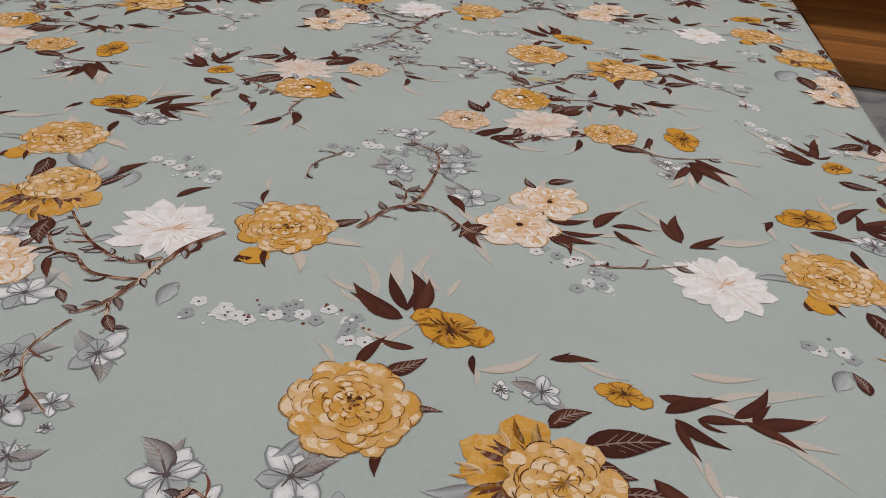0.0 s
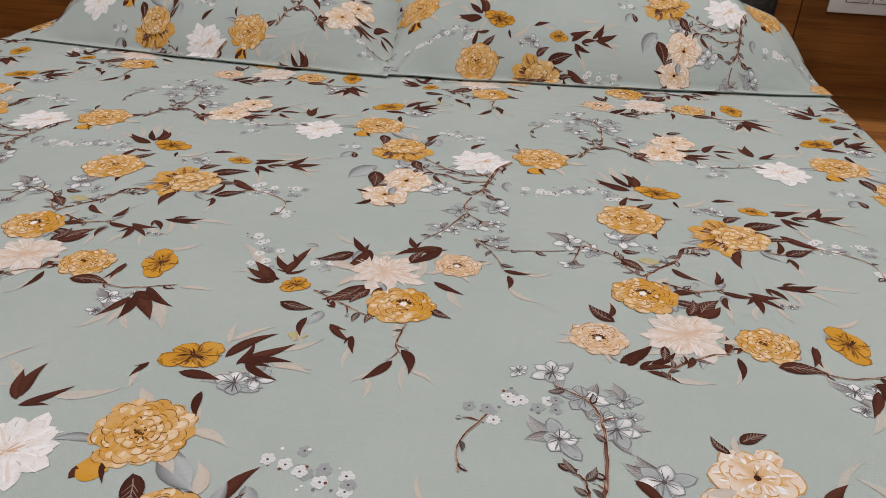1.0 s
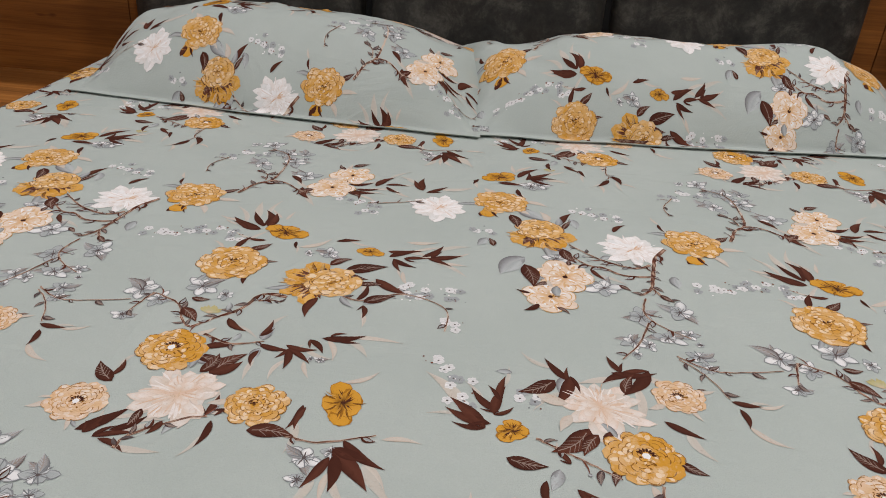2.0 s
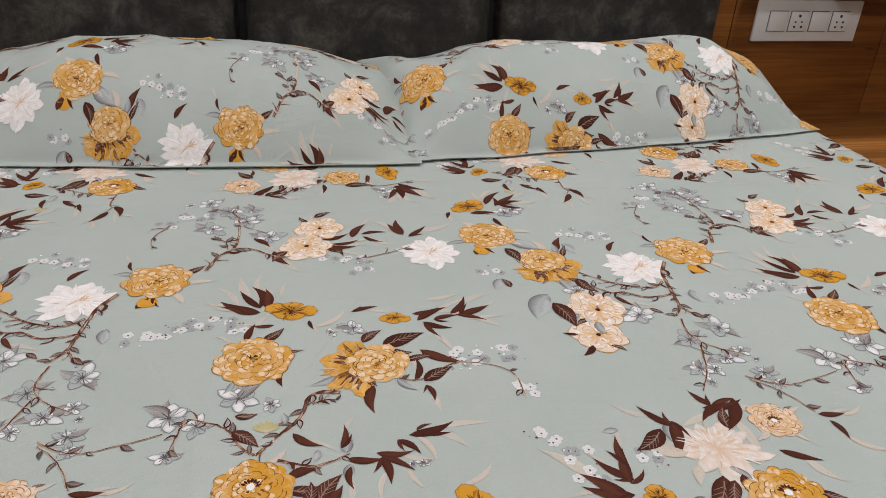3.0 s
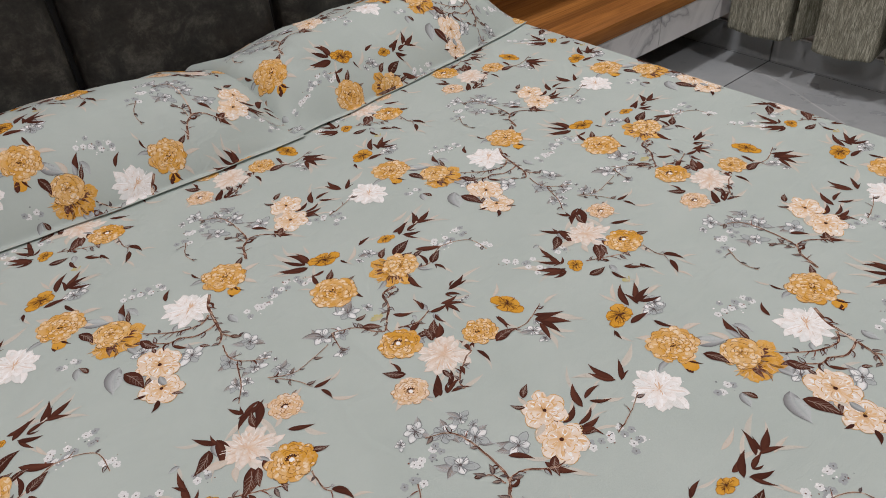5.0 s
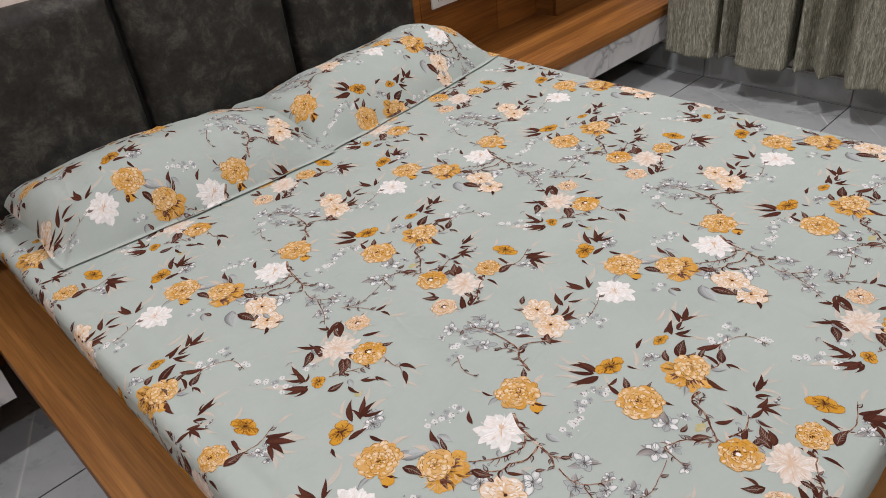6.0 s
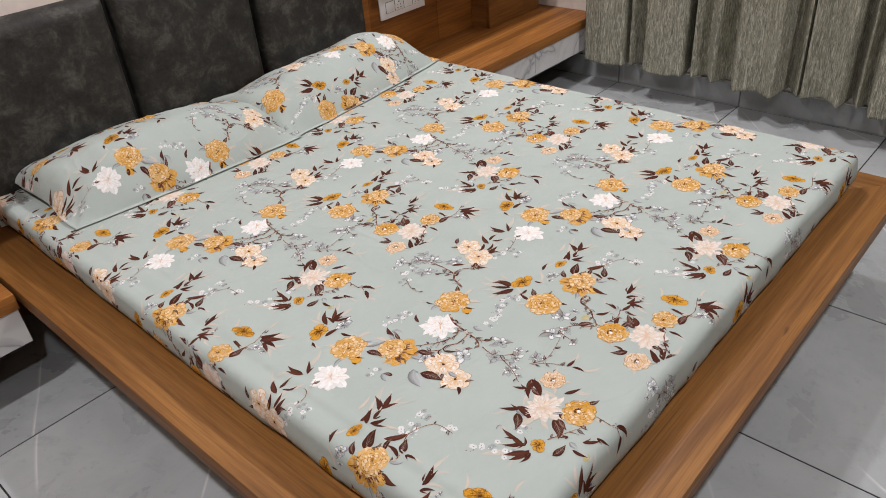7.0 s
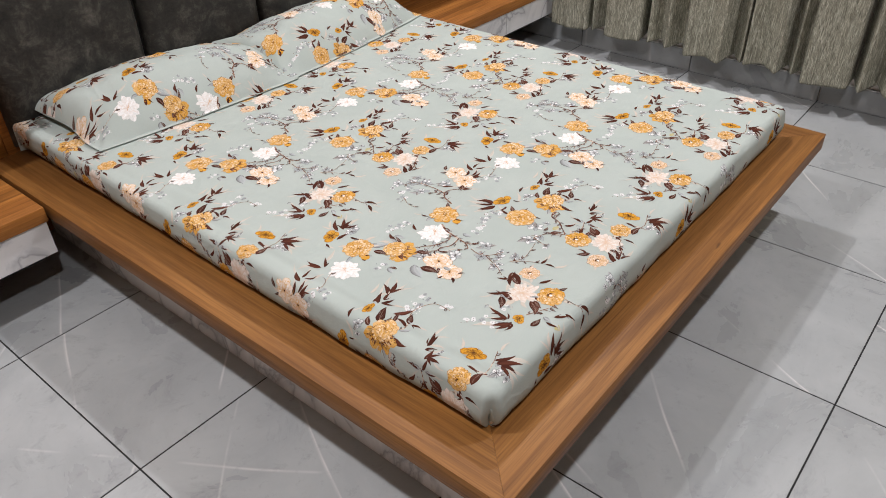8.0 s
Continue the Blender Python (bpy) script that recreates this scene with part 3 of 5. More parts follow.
LEAVES_WHITE = [(316, 548, 306, 568), (327, 547, 300, 531), (341, 554, 316, 519), (307, 546, 345, 551), (344, 487, 372, 472), (269, 527, 250, 554), (271, 534, 257, 496), (266, 426, 254, 440), (247, 406, 250, 381), (269, 401, 291, 382), (292, 388, 298, 367), (335, 377, 346, 350), (331, 362, 314, 337)]
LEAVES_BRANCH = [(320, 191, 336, 212), (256, 198, 270, 230), (285, 93, 299, 73), (406, 523, 430, 521), (411, 514, 413, 492), (536, 235, 552, 204), (512, 270, 530, 248), (379, 226, 384, 207), (-23, 263, 6, 272), (13, 263, 32, 294), (25, 270, 54, 272), (27, 264, 48, 249), (-12, 249, 19, 256), (-15, 243, 14, 240), (-13, 246, -2, 220), (77, 263, 62, 292), (78, 267, 74, 302), (82, 258, 107, 282)]
LEAVES_VEINED = [(21, 35, 65, 52), (26, 29, 49, 22), (3, 44, 24, 62), (52, -23, 82, -5), (582, 478, 604, 511), (573, 479, 580, 507), (508, 456, 486, 480), (18, 421, 56, 420), (282, 468, 251, 436), (289, 462, 276, 436), (257, 526, 225, 504), (217, 424, 249, 420), (265, 117, 244, 134), (313, 63, 325, 53), (355, 51, 368, 38), (462, 275, 476, 272), (587, 319, 608, 332), (519, 571, 541, 550), (521, 590, 540, 590)]
LEAVES_PALE = [(537, 140, 520, 161), (543, 135, 548, 160), (491, 125, 464, 131), (576, 72, 608, 100), (496, 53, 479, 68), (116, 69, 150, 70), (82, 45, 91, 17), (77, 112, 116, 120), (51, 550, 62, 518), (38, 514, 48, 491), (79, 491, 106, 511), (122, 428, 153, 428), (90, 389, 90, 358), (199, 361, 226, 387), (198, 356, 193, 387), (242, 336, 274, 333), (347, 352, 368, 339), (315, 339, 319, 312), (428, 519, 452, 528), (413, 493, 443, 472), (379, 226, 372, 247), (12, 524, 32, 539)]
TWIGS_LOW = [
    (7, (-24, -27), (-48, -27), (-61, -57), (-77, -74), (-96, -95)),
    (4, (586, 596), (596, 600), (608, 599)),
    (4, (538, 541), (526, 553), (514, 576), (491, 589), (482, 592)),
    (3, (482, 592), (476, 573), (472, 554)),
    (4, (556, 533), (584, 523), (612, 532)),
    (3, (27, -13), (49, -20), (90, 0), (134, -19), (137, -59)),
    (4, (546, 383), (551, 398), (582, 421), (600, 427)),
    (3, (48, 420), (75, 417), (117, 432)),
    (3, (240, 449), (260, 439), (281, 428), (303, 416)),
    (3, (332, 414), (329, 385), (335, 373)),
]
TWIGS_HIGH = [
    (8, (376, 158), (361, 129), (353, 90), (346, 59), (333, 46)),
    (5, (352, 88), (322, 85), (300, 98), (284, 100), (264, 118)),
    (5, (354, 115), (336, 104), (314, 109), (292, 121), (264, 146)),
    (4, (348, 63), (358, 46), (366, 41)),
    (3, (338, 41), (333, 12), (344, -8), (372, -27)),
    (3, (335, -6), (322, -42), (302, -73)),
    (2, (371, 582), (396, 566), (420, 566), (465, 577)),
    (2, (372, 577), (391, 557), (406, 526)),
]
TWIGS_FINE = [
    (6, (462, 197), (474, 229), (488, 244), (494, 267), (494, 315)),
    (4, (487, 245), (509, 244), (538, 222), (554, 219)),
    (3, (483, 245), (480, 263), (472, 268)),
    (2, (411, 313), (395, 283), (398, 254)),
    (3, (494, 315), (486, 341), (458, 357)),
    (2, (13, 208), (48, 217), (80, 231)),
]
LILIES = [(505, -29, 19), (468, 596, 21), (470, 550, 11), (69, 400, 16), (221, 311, 20), (370, 20, 20), (329, 4, 19), (350, -30, 16), (392, 585, 13), (334, 599, 13), (297, 54, 21), (371, -21, 10), (-4, 70, 15), (531, 272, 20), (463, 299, 20), (503, 317, 19), (480, 347, 20), (456, 373, 18), (509, 350, 15), (248, 108, 20), (234, 319, 16), (51, 518, 6)]
SPRAYS = [(97, 14), (97, -3), (123, 9), (148, 8), (155, 531), (178, 504), (179, 487), (284, 246), (301, 231), (324, 232), (428, 335), (408, 316), (457, 334), (-13, 212), (16, 206), (16, 182), (410, 73), (424, 80), (444, 88), (468, 91), (485, 91), (504, 82), (162, 162), (239, 496), (157, 593)]

LEAVES_GREY = [(-7, 538, -3, 563), (-5, 526, -5, 505), (587, 540, 584, 527), (562, 574, 560, 589), (580, 417, 574, 402), (598, 429, 604, 443), (271, 534, 261, 506), (257, 419, 250, 396), (220, 529, 205, 529), (378, 94, 378, 68), (311, 127, 298, 114), (268, 217, 276, 189), (213, 104, 186, 59), (207, 239, 238, 206), (242, 115, 269, 139), (67, -10, 52, -26), (170, 143, 158, 121)]
LEAVES_LONG = [(212, 87, 222, 40), (194, 213, 203, 178), (257, 133, 271, 102), (176, 124, 170, 143)]
DEEP, GOLD, PALE, CREAM = (0.34, 0.145, 0.014), (0.57, 0.278, 0.028), (0.66, 0.385, 0.105), (0.72, 0.555, 0.36)
BROWN, RUST, PEACH, BLUSH = (0.052, 0.0145, 0.0085), (0.17, 0.058, 0.034), (0.62, 0.435, 0.315), (0.68, 0.575, 0.49)
SNOW, ASH, SLATE, STRAW = (0.78, 0.775, 0.76), (0.47, 0.50, 0.495), (0.19, 0.20, 0.205), (0.46, 0.40, 0.16)
GROUND = (0.403, 0.450, 0.418)


def blend(a, b, k):
    k = max(0.0, min(1.0, k))
    return tuple(p + (q - p) * k for p, q in zip(a, b))


class Dye:
    """Collects the printed shapes of one repeat as flat strips, later ones lying over earlier ones."""

    def __init__(self):
        self.co, self.dye, self.faces, self.rise, self.mottle = [], [], [], 0.0, 0.0

    def layer(self, height):
        """Starts a flower or a kind of shape at its own height, in hundredths of a millimetre."""
        self.rise = height * 0.000006

    def strip(self, centre, widths, colours):
        """A strip along the centre line with half-widths, and per station a row of colours from side to side."""
        self.rise += 0.0000010
        first, across = len(self.co), len(colours[0])
        for k, (p, w, row) in enumerate(zip(centre, widths, colours)):
            a, b = centre[max(0, k - 1)], centre[min(len(centre) - 1, k + 1)]
            t = Vector((b[0] - a[0], b[1] - a[1]))
            t = t.normalized() if t.length > 1e-9 else Vector((1, 0))
            for i, c in enumerate(row):
                s = (2 * i / (across - 1) - 1) * w
                self.co.append((p[0] - t.y * s, p[1] + t.x * s, self.rise))
                self.dye.append((*c, self.mottle))
        for k in range(len(centre) - 1):
            for i in range(across - 1):
                q = first + k * across + i
                self.faces.append((q, q + across, q + across + 1, q + 1))


rnd = random.Random(7)
dye = Dye()


def petal(x, y, angle, length, width, base, body, tip, edge, round_tip=True, bend=0.0, light=0.5, rimmed=False):
    """One painted petal from its foot at (x, y); millimetres."""
    n = 6
    centre, widths, colours = [], [], []
    for k in range(n + 1):
        s = k / n
        a = angle + bend * (s - 0.3)
        centre.append((x + length * s * math.cos(a), y + length * s * math.sin(a)))
        if round_tip:
            w = width * (0.35 + 0.65 * math.sin(min(1.0, s * 1.35) * math.pi / 2)) * math.sqrt(max(0.0, 1 - max(0.0, (s - 0.62) / 0.38) ** 2.4))
        else:
            w = width * math.sin(math.pi * min(1.0, s ** 1.15 * 0.93 + 0.07)) ** 0.65
        widths.append(max(0.12, w * rnd.uniform(0.93, 1.07)))
        c = blend(base, body, s * 2.2) if s < 0.45 else blend(body, tip, (s - 0.45) * 1.9)
        rim = blend(c, edge, 0.75) if s < 0.55 or rimmed or not round_tip else blend(edge, tip, 0.35 + 0.5 * s)
        hi = blend(c, tip, light * rnd.uniform(0.2, 1.0) * (1 if 0.2 < s < 0.95 else 0.3))
        if k == n:
            hi = c = rim
        colours.append((rim, c, hi, c, rim))
    dye.strip(centre, widths, colours)


def disc(x, y, r, colour, inner=None, squash=1.0, angle=0.0):
    n = 6
    ca, sa = math.cos(angle), math.sin(angle)
    centre = [(x + r * (2 * k / n - 1) * ca, y + r * (2 * k / n - 1) * sa) for k in range(n + 1)]
    widths = [max(0.05, r * squash * math.sqrt(max(0.0, 1 - (2 * k / n - 1) ** 2)) * rnd.uniform(0.85, 1.1)) for k in range(n + 1)]
    dye.strip(centre, widths, [(colour, inner or colour, colour)] * (n + 1))


def leaf(x, y, x2, y2, fat=0.17, colour=BROWN, second=None, bend=None, veins=False):
    length, angle = math.hypot(x2 - x, y2 - y), math.atan2(y2 - y, x2 - x)
    bow = rnd.choice((-1, 1)) * rnd.uniform(0.03, 0.13) if bend is None else bend
    n = 8
    second = second or blend(colour, RUST, rnd.uniform(0.05, 0.65))
    centre, widths, colours = [], [], []
    for k in range(n + 1):
        s = k / n
        off = bow * length * math.sin(math.pi * s)
        centre.append((x + length * s * math.cos(angle) - off * math.sin(angle), y + length * s * math.sin(angle) + off * math.cos(angle)))
        widths.append(max(0.06, fat * length * (math.sin(math.pi * s ** 0.7) ** 1.1 if 0 < s < 1 else 0)))
        colours.append((colour, blend(colour, second, 0.7), blend(colour, second, s)))
    dye.strip(centre, widths, colours)
    if veins:
        light = blend(colour, BLUSH, 0.32)
        dye.strip(centre[1:-1], [0.45] * (n - 1), [(light, light)] * (n - 1))
        for k in (2, 3, 4, 5):
            for sgn in (-1, 1):
                a = angle + sgn * 0.6
                w = widths[k] * 0.95
                p = centre[k]
                dye.strip([p, (p[0] + w * 1.3 * math.cos(a), p[1] + w * 1.3 * math.sin(a))], [0.35, 0.15], [(light, light)] * 2)


def dab(x, y, x2, y2, width, colour, bow=0.0):
    """One short brush stroke, thickest in its middle."""
    length = math.hypot(x2 - x, y2 - y)
    nx, ny = -(y2 - y) / max(length, 1e-6), (x2 - x) / max(length, 1e-6)
    stations = ((0.0, 0.12), (0.22, 0.75), (0.55, 1.0), (0.85, 0.7), (1.0, 0.1))
    centre = [(x + (x2 - x) * s + nx * bow * length * math.sin(math.pi * s), y + (y2 - y) * s + ny * bow * length * math.sin(math.pi * s)) for s, _ in stations]
    dye.strip(centre, [max(0.07, width * w * rnd.uniform(0.8, 1.2)) for _, w in stations], [(colour, colour)] * 5)


def arc_line(x, y, angle, length, width, colour, thick):
    """A pen line round a petal's tip, broken at one side."""
    a0, a1 = (-1.25, rnd.uniform(0.2, 1.25)) if rnd.random() < 0.5 else (rnd.uniform(-1.25, -0.2), 1.25)
    ca, sa = math.cos(angle), math.sin(angle)
    pts = []
    for k in range(6):
        q = a0 + (a1 - a0) * k / 5
        du, dv = length * (0.52 + 0.48 * math.cos(q)), width * math.sin(q)
        pts.append((x + du * ca - dv * sa, y + du * sa + dv * ca))
    dye.strip(pts, [thick * rnd.uniform(0.3, 1.2) for _ in pts], [(colour, colour)] * 6)


def painted(x, y, angle, length, width, deep, gold, cream, pen, share):
    """A petal of flat colour with brushed pale tips, dark strokes at its foot and a pen line; share: how pale it is."""
    body = blend(gold, cream, rnd.uniform(0.0, 0.35) * share)
    petal(x, y, angle, length, width, deep, body, blend(body, cream, 0.35 * share), blend(gold, deep, 0.2), bend=rnd.uniform(-0.2, 0.2), light=0.15)
    for k in range(rnd.choice((1, 2, 2)) if rnd.random() < 0.3 + 0.55 * share else 0):
        q = rnd.uniform(-0.62, 0.62) * width / max(length, 1)
        s0, s1 = rnd.uniform(0.30, 0.66), rnd.uniform(0.86, 1.0)
        dab(x + length * s0 * math.cos(angle + q * 0.8), y + length * s0 * math.sin(angle + q * 0.8), x + length * s1 * math.cos(angle + q), y + length * s1 * math.sin(angle + q), width * rnd.uniform(0.20, 0.50), blend(blend(body, cream, rnd.uniform(0.55, 1.0)), (0.80, 0.70, 0.58), rnd.uniform(0, 0.35)), rnd.uniform(-0.1, 0.1))
    for k in range(rnd.choice((0, 1, 2))):
        q = rnd.uniform(-0.5, 0.5) * width / max(length, 1)
        s1 = rnd.uniform(0.25, 0.6)
        dab(x, y, x + length * s1 * math.cos(angle + q), y + length * s1 * math.sin(angle + q), rnd.uniform(0.25, 0.6), blend(deep, pen, rnd.uniform(0, 0.6)))
    if rnd.random() < 0.75:
        arc_line(x, y, angle, length * 1.02, width * 1.0, blend(pen, deep, rnd.uniform(0.0, 0.8)), 0.42)


def rose(x, y, r, tone):
    """A full many-petalled bloom seen from above."""
    deep, gold, cream = ((DEEP, GOLD, CREAM), (DEEP, GOLD, CREAM), (blend(GOLD, PEACH, 0.35), blend(PALE, PEACH, 0.55), BLUSH))[tone]
    pen = blend(BROWN, DEEP, 0.3 if tone < 2 else 0.6)
    spin, ry = rnd.uniform(0, 6), 0.92
    ox, oy = x + r * rnd.uniform(-0.08, 0.08), y + r * rnd.uniform(-0.08, 0.08)
    for count, r0, r1, fat in ((13, 0.48, 1.03, 0.25), (13, 0.40, 0.90, 0.23), (12, 0.32, 0.76, 0.22), (10, 0.24, 0.62, 0.20), (9, 0.16, 0.48, 0.17), (7, 0.08, 0.34, 0.13), (5, 0.02, 0.21, 0.09)):
        spin += rnd.uniform(0.2, 0.6)
        for k in range(count):
            a = spin + 2 * math.pi * k / count + rnd.uniform(-0.16, 0.16)
            f = rnd.uniform(0.84, 1.08)
            dye.mottle = rnd.uniform(0.0, 0.25)
            fx, fy = ox + (x - ox) * r1, oy + (y - oy) * r1
            plain_gold = tone == 1 and math.cos(a - 0.5) > 0.25 and r1 > 0.45
            painted(fx + r * r0 * math.cos(a), fy + r * r0 * math.sin(a) * ry, a, r * (r1 - r0) * f, r * fat * rnd.uniform(0.8, 1.15), deep, gold, cream, pen, 0.05 if plain_gold else rnd.choice((0.25, 0.6, 0.9, 1.0)))
    dye.mottle = 0.0
    for k in range(10):
        a = rnd.uniform(0, 6.3)
        q = r * rnd.uniform(0.02, 0.17)
        disc(ox + q * math.cos(a), oy + q * math.sin(a), rnd.uniform(0.6, 1.5), blend(BROWN, DEEP, rnd.uniform(0, 0.5)))
    if tone:
        disc(ox, oy, r * 0.11, SNOW)
        for k in range(7):
            a = 0.2 + k * 0.4
            dab(ox + r * 0.13 * math.cos(a), oy + r * 0.13 * math.sin(a), ox + r * 0.27 * math.cos(a), oy + r * 0.27 * math.sin(a), r * 0.04, BROWN)
    for k in range(12):
        a, q = rnd.uniform(0, 6.3), r * rnd.uniform(0.14, 0.40)
        v = q + r * rnd.uniform(0.06, 0.16)
        dab(x + q * math.cos(a), y + q * math.sin(a) * ry, x + v * math.cos(a + 0.08), y + v * math.sin(a + 0.08) * ry, rnd.uniform(0.4, 0.9), blend(pen, DEEP, rnd.uniform(0.0, 0.6)))


def peony(x, y, r, facing):
    """A loose bloom with large dark outer petals on one side."""
    dye.mottle = 0.15
    disc(x + 0.2 * r * math.cos(facing + math.pi), y + 0.2 * r * math.sin(facing + math.pi), r * 0.72, BROWN)
    for ring, count, step in ((1.22, 4, 0.8), (1.06, 5, 0.68), (0.86, 6, 0.5)):
        for k in range(count):
            a = facing + math.pi + (k - count / 2 + 0.5) * step + rnd.uniform(-0.12, 0.12)
            f = ring * rnd.uniform(0.9, 1.08)
            tone = rnd.random()
            petal(x + 0.25 * r * math.cos(a), y + 0.25 * r * math.sin(a), a, r * 0.72 * f, r * rnd.uniform(0.20, 0.30), BROWN, blend(DEEP, GOLD, 0.5 + 0.5 * tone), blend(GOLD, PALE, tone), blend(DEEP, GOLD, 0.6), bend=rnd.uniform(-0.35, 0.35))
            leaf(x + 0.3 * r * math.cos(a), y + 0.3 * r * math.sin(a), x + r * 0.7 * f * math.cos(a + 0.12), y + r * 0.7 * f * math.sin(a + 0.12), rnd.uniform(0.05, 0.12), BROWN)
    for k in range(9):
        a = facing + math.pi + rnd.uniform(-1.6, 1.6)
        q, v = r * rnd.uniform(0.3, 0.5), r * rnd.uniform(0.7, 0.98)
        leaf(x + q * math.cos(a), y + q * math.sin(a), x + v * math.cos(a + 0.1), y + v * math.sin(a + 0.1), rnd.uniform(0.08, 0.22), BROWN, RUST)
    for k in range(22):
        a = facing + math.pi + rnd.uniform(-1.7, 1.7)
        q, v = r * rnd.uniform(0.45, 0.85), r * rnd.uniform(0.75, 1.12)
        leaf(x + q * math.cos(a), y + q * math.sin(a), x + v * math.cos(a + rnd.uniform(-0.2, 0.2)), y + v * math.sin(a + rnd.uniform(-0.2, 0.2)), rnd.uniform(0.05, 0.13), rnd.choice((BROWN, DEEP, PALE, CREAM)), rnd.choice((DEEP, PALE)))
    dye.mottle = 0.15
    ox, oy = x + 0.30 * r * math.cos(facing), y + 0.30 * r * math.sin(facing)
    spin = rnd.uniform(0, 6)
    for count, r0, r1, fat in ((10, 0.30, 0.76, 0.24), (9, 0.22, 0.62, 0.21), (8, 0.14, 0.48, 0.18), (6, 0.06, 0.33, 0.13), (5, 0.0, 0.2, 0.09)):
        spin += 0.4
        for k in range(count):
            a = spin + 2 * math.pi * k / count + rnd.uniform(-0.15, 0.15)
            painted(ox + r * r0 * math.cos(a), oy + r * r0 * 0.85 * math.sin(a), a, r * (r1 - r0) * rnd.uniform(0.85, 1.15), r * fat * rnd.uniform(0.8, 1.1), blend(DEEP, BROWN, 0.4), blend(GOLD, PALE, rnd.uniform(0.0, 0.4)), CREAM, BROWN, rnd.choice((0.5, 0.9, 1.0)))
    for k in range(8):
        a = rnd.uniform(0, 6.3)
        leaf(ox, oy, ox + r * 0.2 * math.cos(a), oy + r * 0.2 * math.sin(a), 0.07, DEEP, BROWN)
    for k in range(14):
        a, q = rnd.uniform(0, 6.3), r * rnd.uniform(0.25, 0.8)
        leaf(ox + q * math.cos(a), oy + q * math.sin(a), ox + q * math.cos(a + 0.3), oy + q * math.sin(a + 0.3), 0.06, blend(BROWN, DEEP, 0.4))
    dye.mottle = 0.0


def white_bloom(x, y, r, turn, tone):
    """A pointed-petalled bloom, white or blush."""
    body, tip, foot_c = (SNOW, blend(SNOW, (0.84, 0.83, 0.82), 0.8), blend(PEACH, SNOW, 0.35)) if tone == 0 else (BLUSH, blend(BLUSH, SNOW, 0.6), blend(PEACH, GOLD, 0.25))
    for count, r0, r1, fat in ((11, 0.2, 1.08, 0.21), (10, 0.15, 0.94, 0.19), (9, 0.12, 0.78, 0.17), (8, 0.06, 0.58, 0.13), (7, 0.0, 0.40, 0.085)):
        for k in range(count):
            a = turn + 2 * math.pi * k / count + rnd.uniform(-0.16, 0.16) + r1
            f = rnd.uniform(0.70, 1.12) * (1.0 + 0.14 * math.cos(a - turn - 3.6))
            veil = rnd.uniform(0.0, 0.28) if r1 > 0.9 else rnd.uniform(0, 0.1)
            petal(x + r * r0 * math.cos(a), y + r * r0 * math.sin(a), a, r * (r1 - r0) * f, r * fat * rnd.uniform(0.7, 1.2), blend(foot_c, body, 0.15), blend(blend(body, foot_c, rnd.uniform(0, 0.5)), GROUND, veil), blend(tip, GROUND, veil), blend(blend(body, foot_c, rnd.uniform(0.1, 0.6)), GROUND, veil), False, rnd.uniform(-0.4, 0.4), 0.4)
    for k in range(9):
        a = turn + rnd.uniform(-0.8, 0.8) + (math.pi if k % 3 == 0 else 0)
        q = r * rnd.uniform(0.15, 0.55)
        leaf(x, y, x + q * math.cos(a), y + q * math.sin(a), 0.05, blend(PEACH, GOLD, 0.3) if tone == 0 else blend(BLUSH, PEACH, 0.7), PEACH)
    for k in range(22):
        a, q, v = rnd.uniform(0, 6.3), r * rnd.uniform(0.2, 0.55), r * rnd.uniform(0.6, 0.98)
        dab(x + q * math.cos(a), y + q * math.sin(a), x + v * math.cos(a + rnd.uniform(-0.08, 0.08)), y + v * math.sin(a + rnd.uniform(-0.08, 0.08)), rnd.uniform(0.4, 1.5), tip if k % 2 else blend(body, foot_c, rnd.uniform(0.3, 0.8)), rnd.uniform(-0.08, 0.08))
    pen_lines(x, y, r, 10, (blend(ASH, PEACH, 0.5), blend(PEACH, DEEP, 0.15)))


def pen_lines(x, y, r, count, tones):
    for k in range(count):
        a, q = rnd.uniform(0, 6.3), r * rnd.uniform(0.15, 0.7)
        v = q + r * rnd.uniform(0.12, 0.3)
        leaf(x + q * math.cos(a), y + q * math.sin(a), x + v * math.cos(a + rnd.uniform(-0.12, 0.12)), y + v * math.sin(a + rnd.uniform(-0.12, 0.12)), rnd.uniform(0.03, 0.07), rnd.choice(tones), rnd.choice(tones))


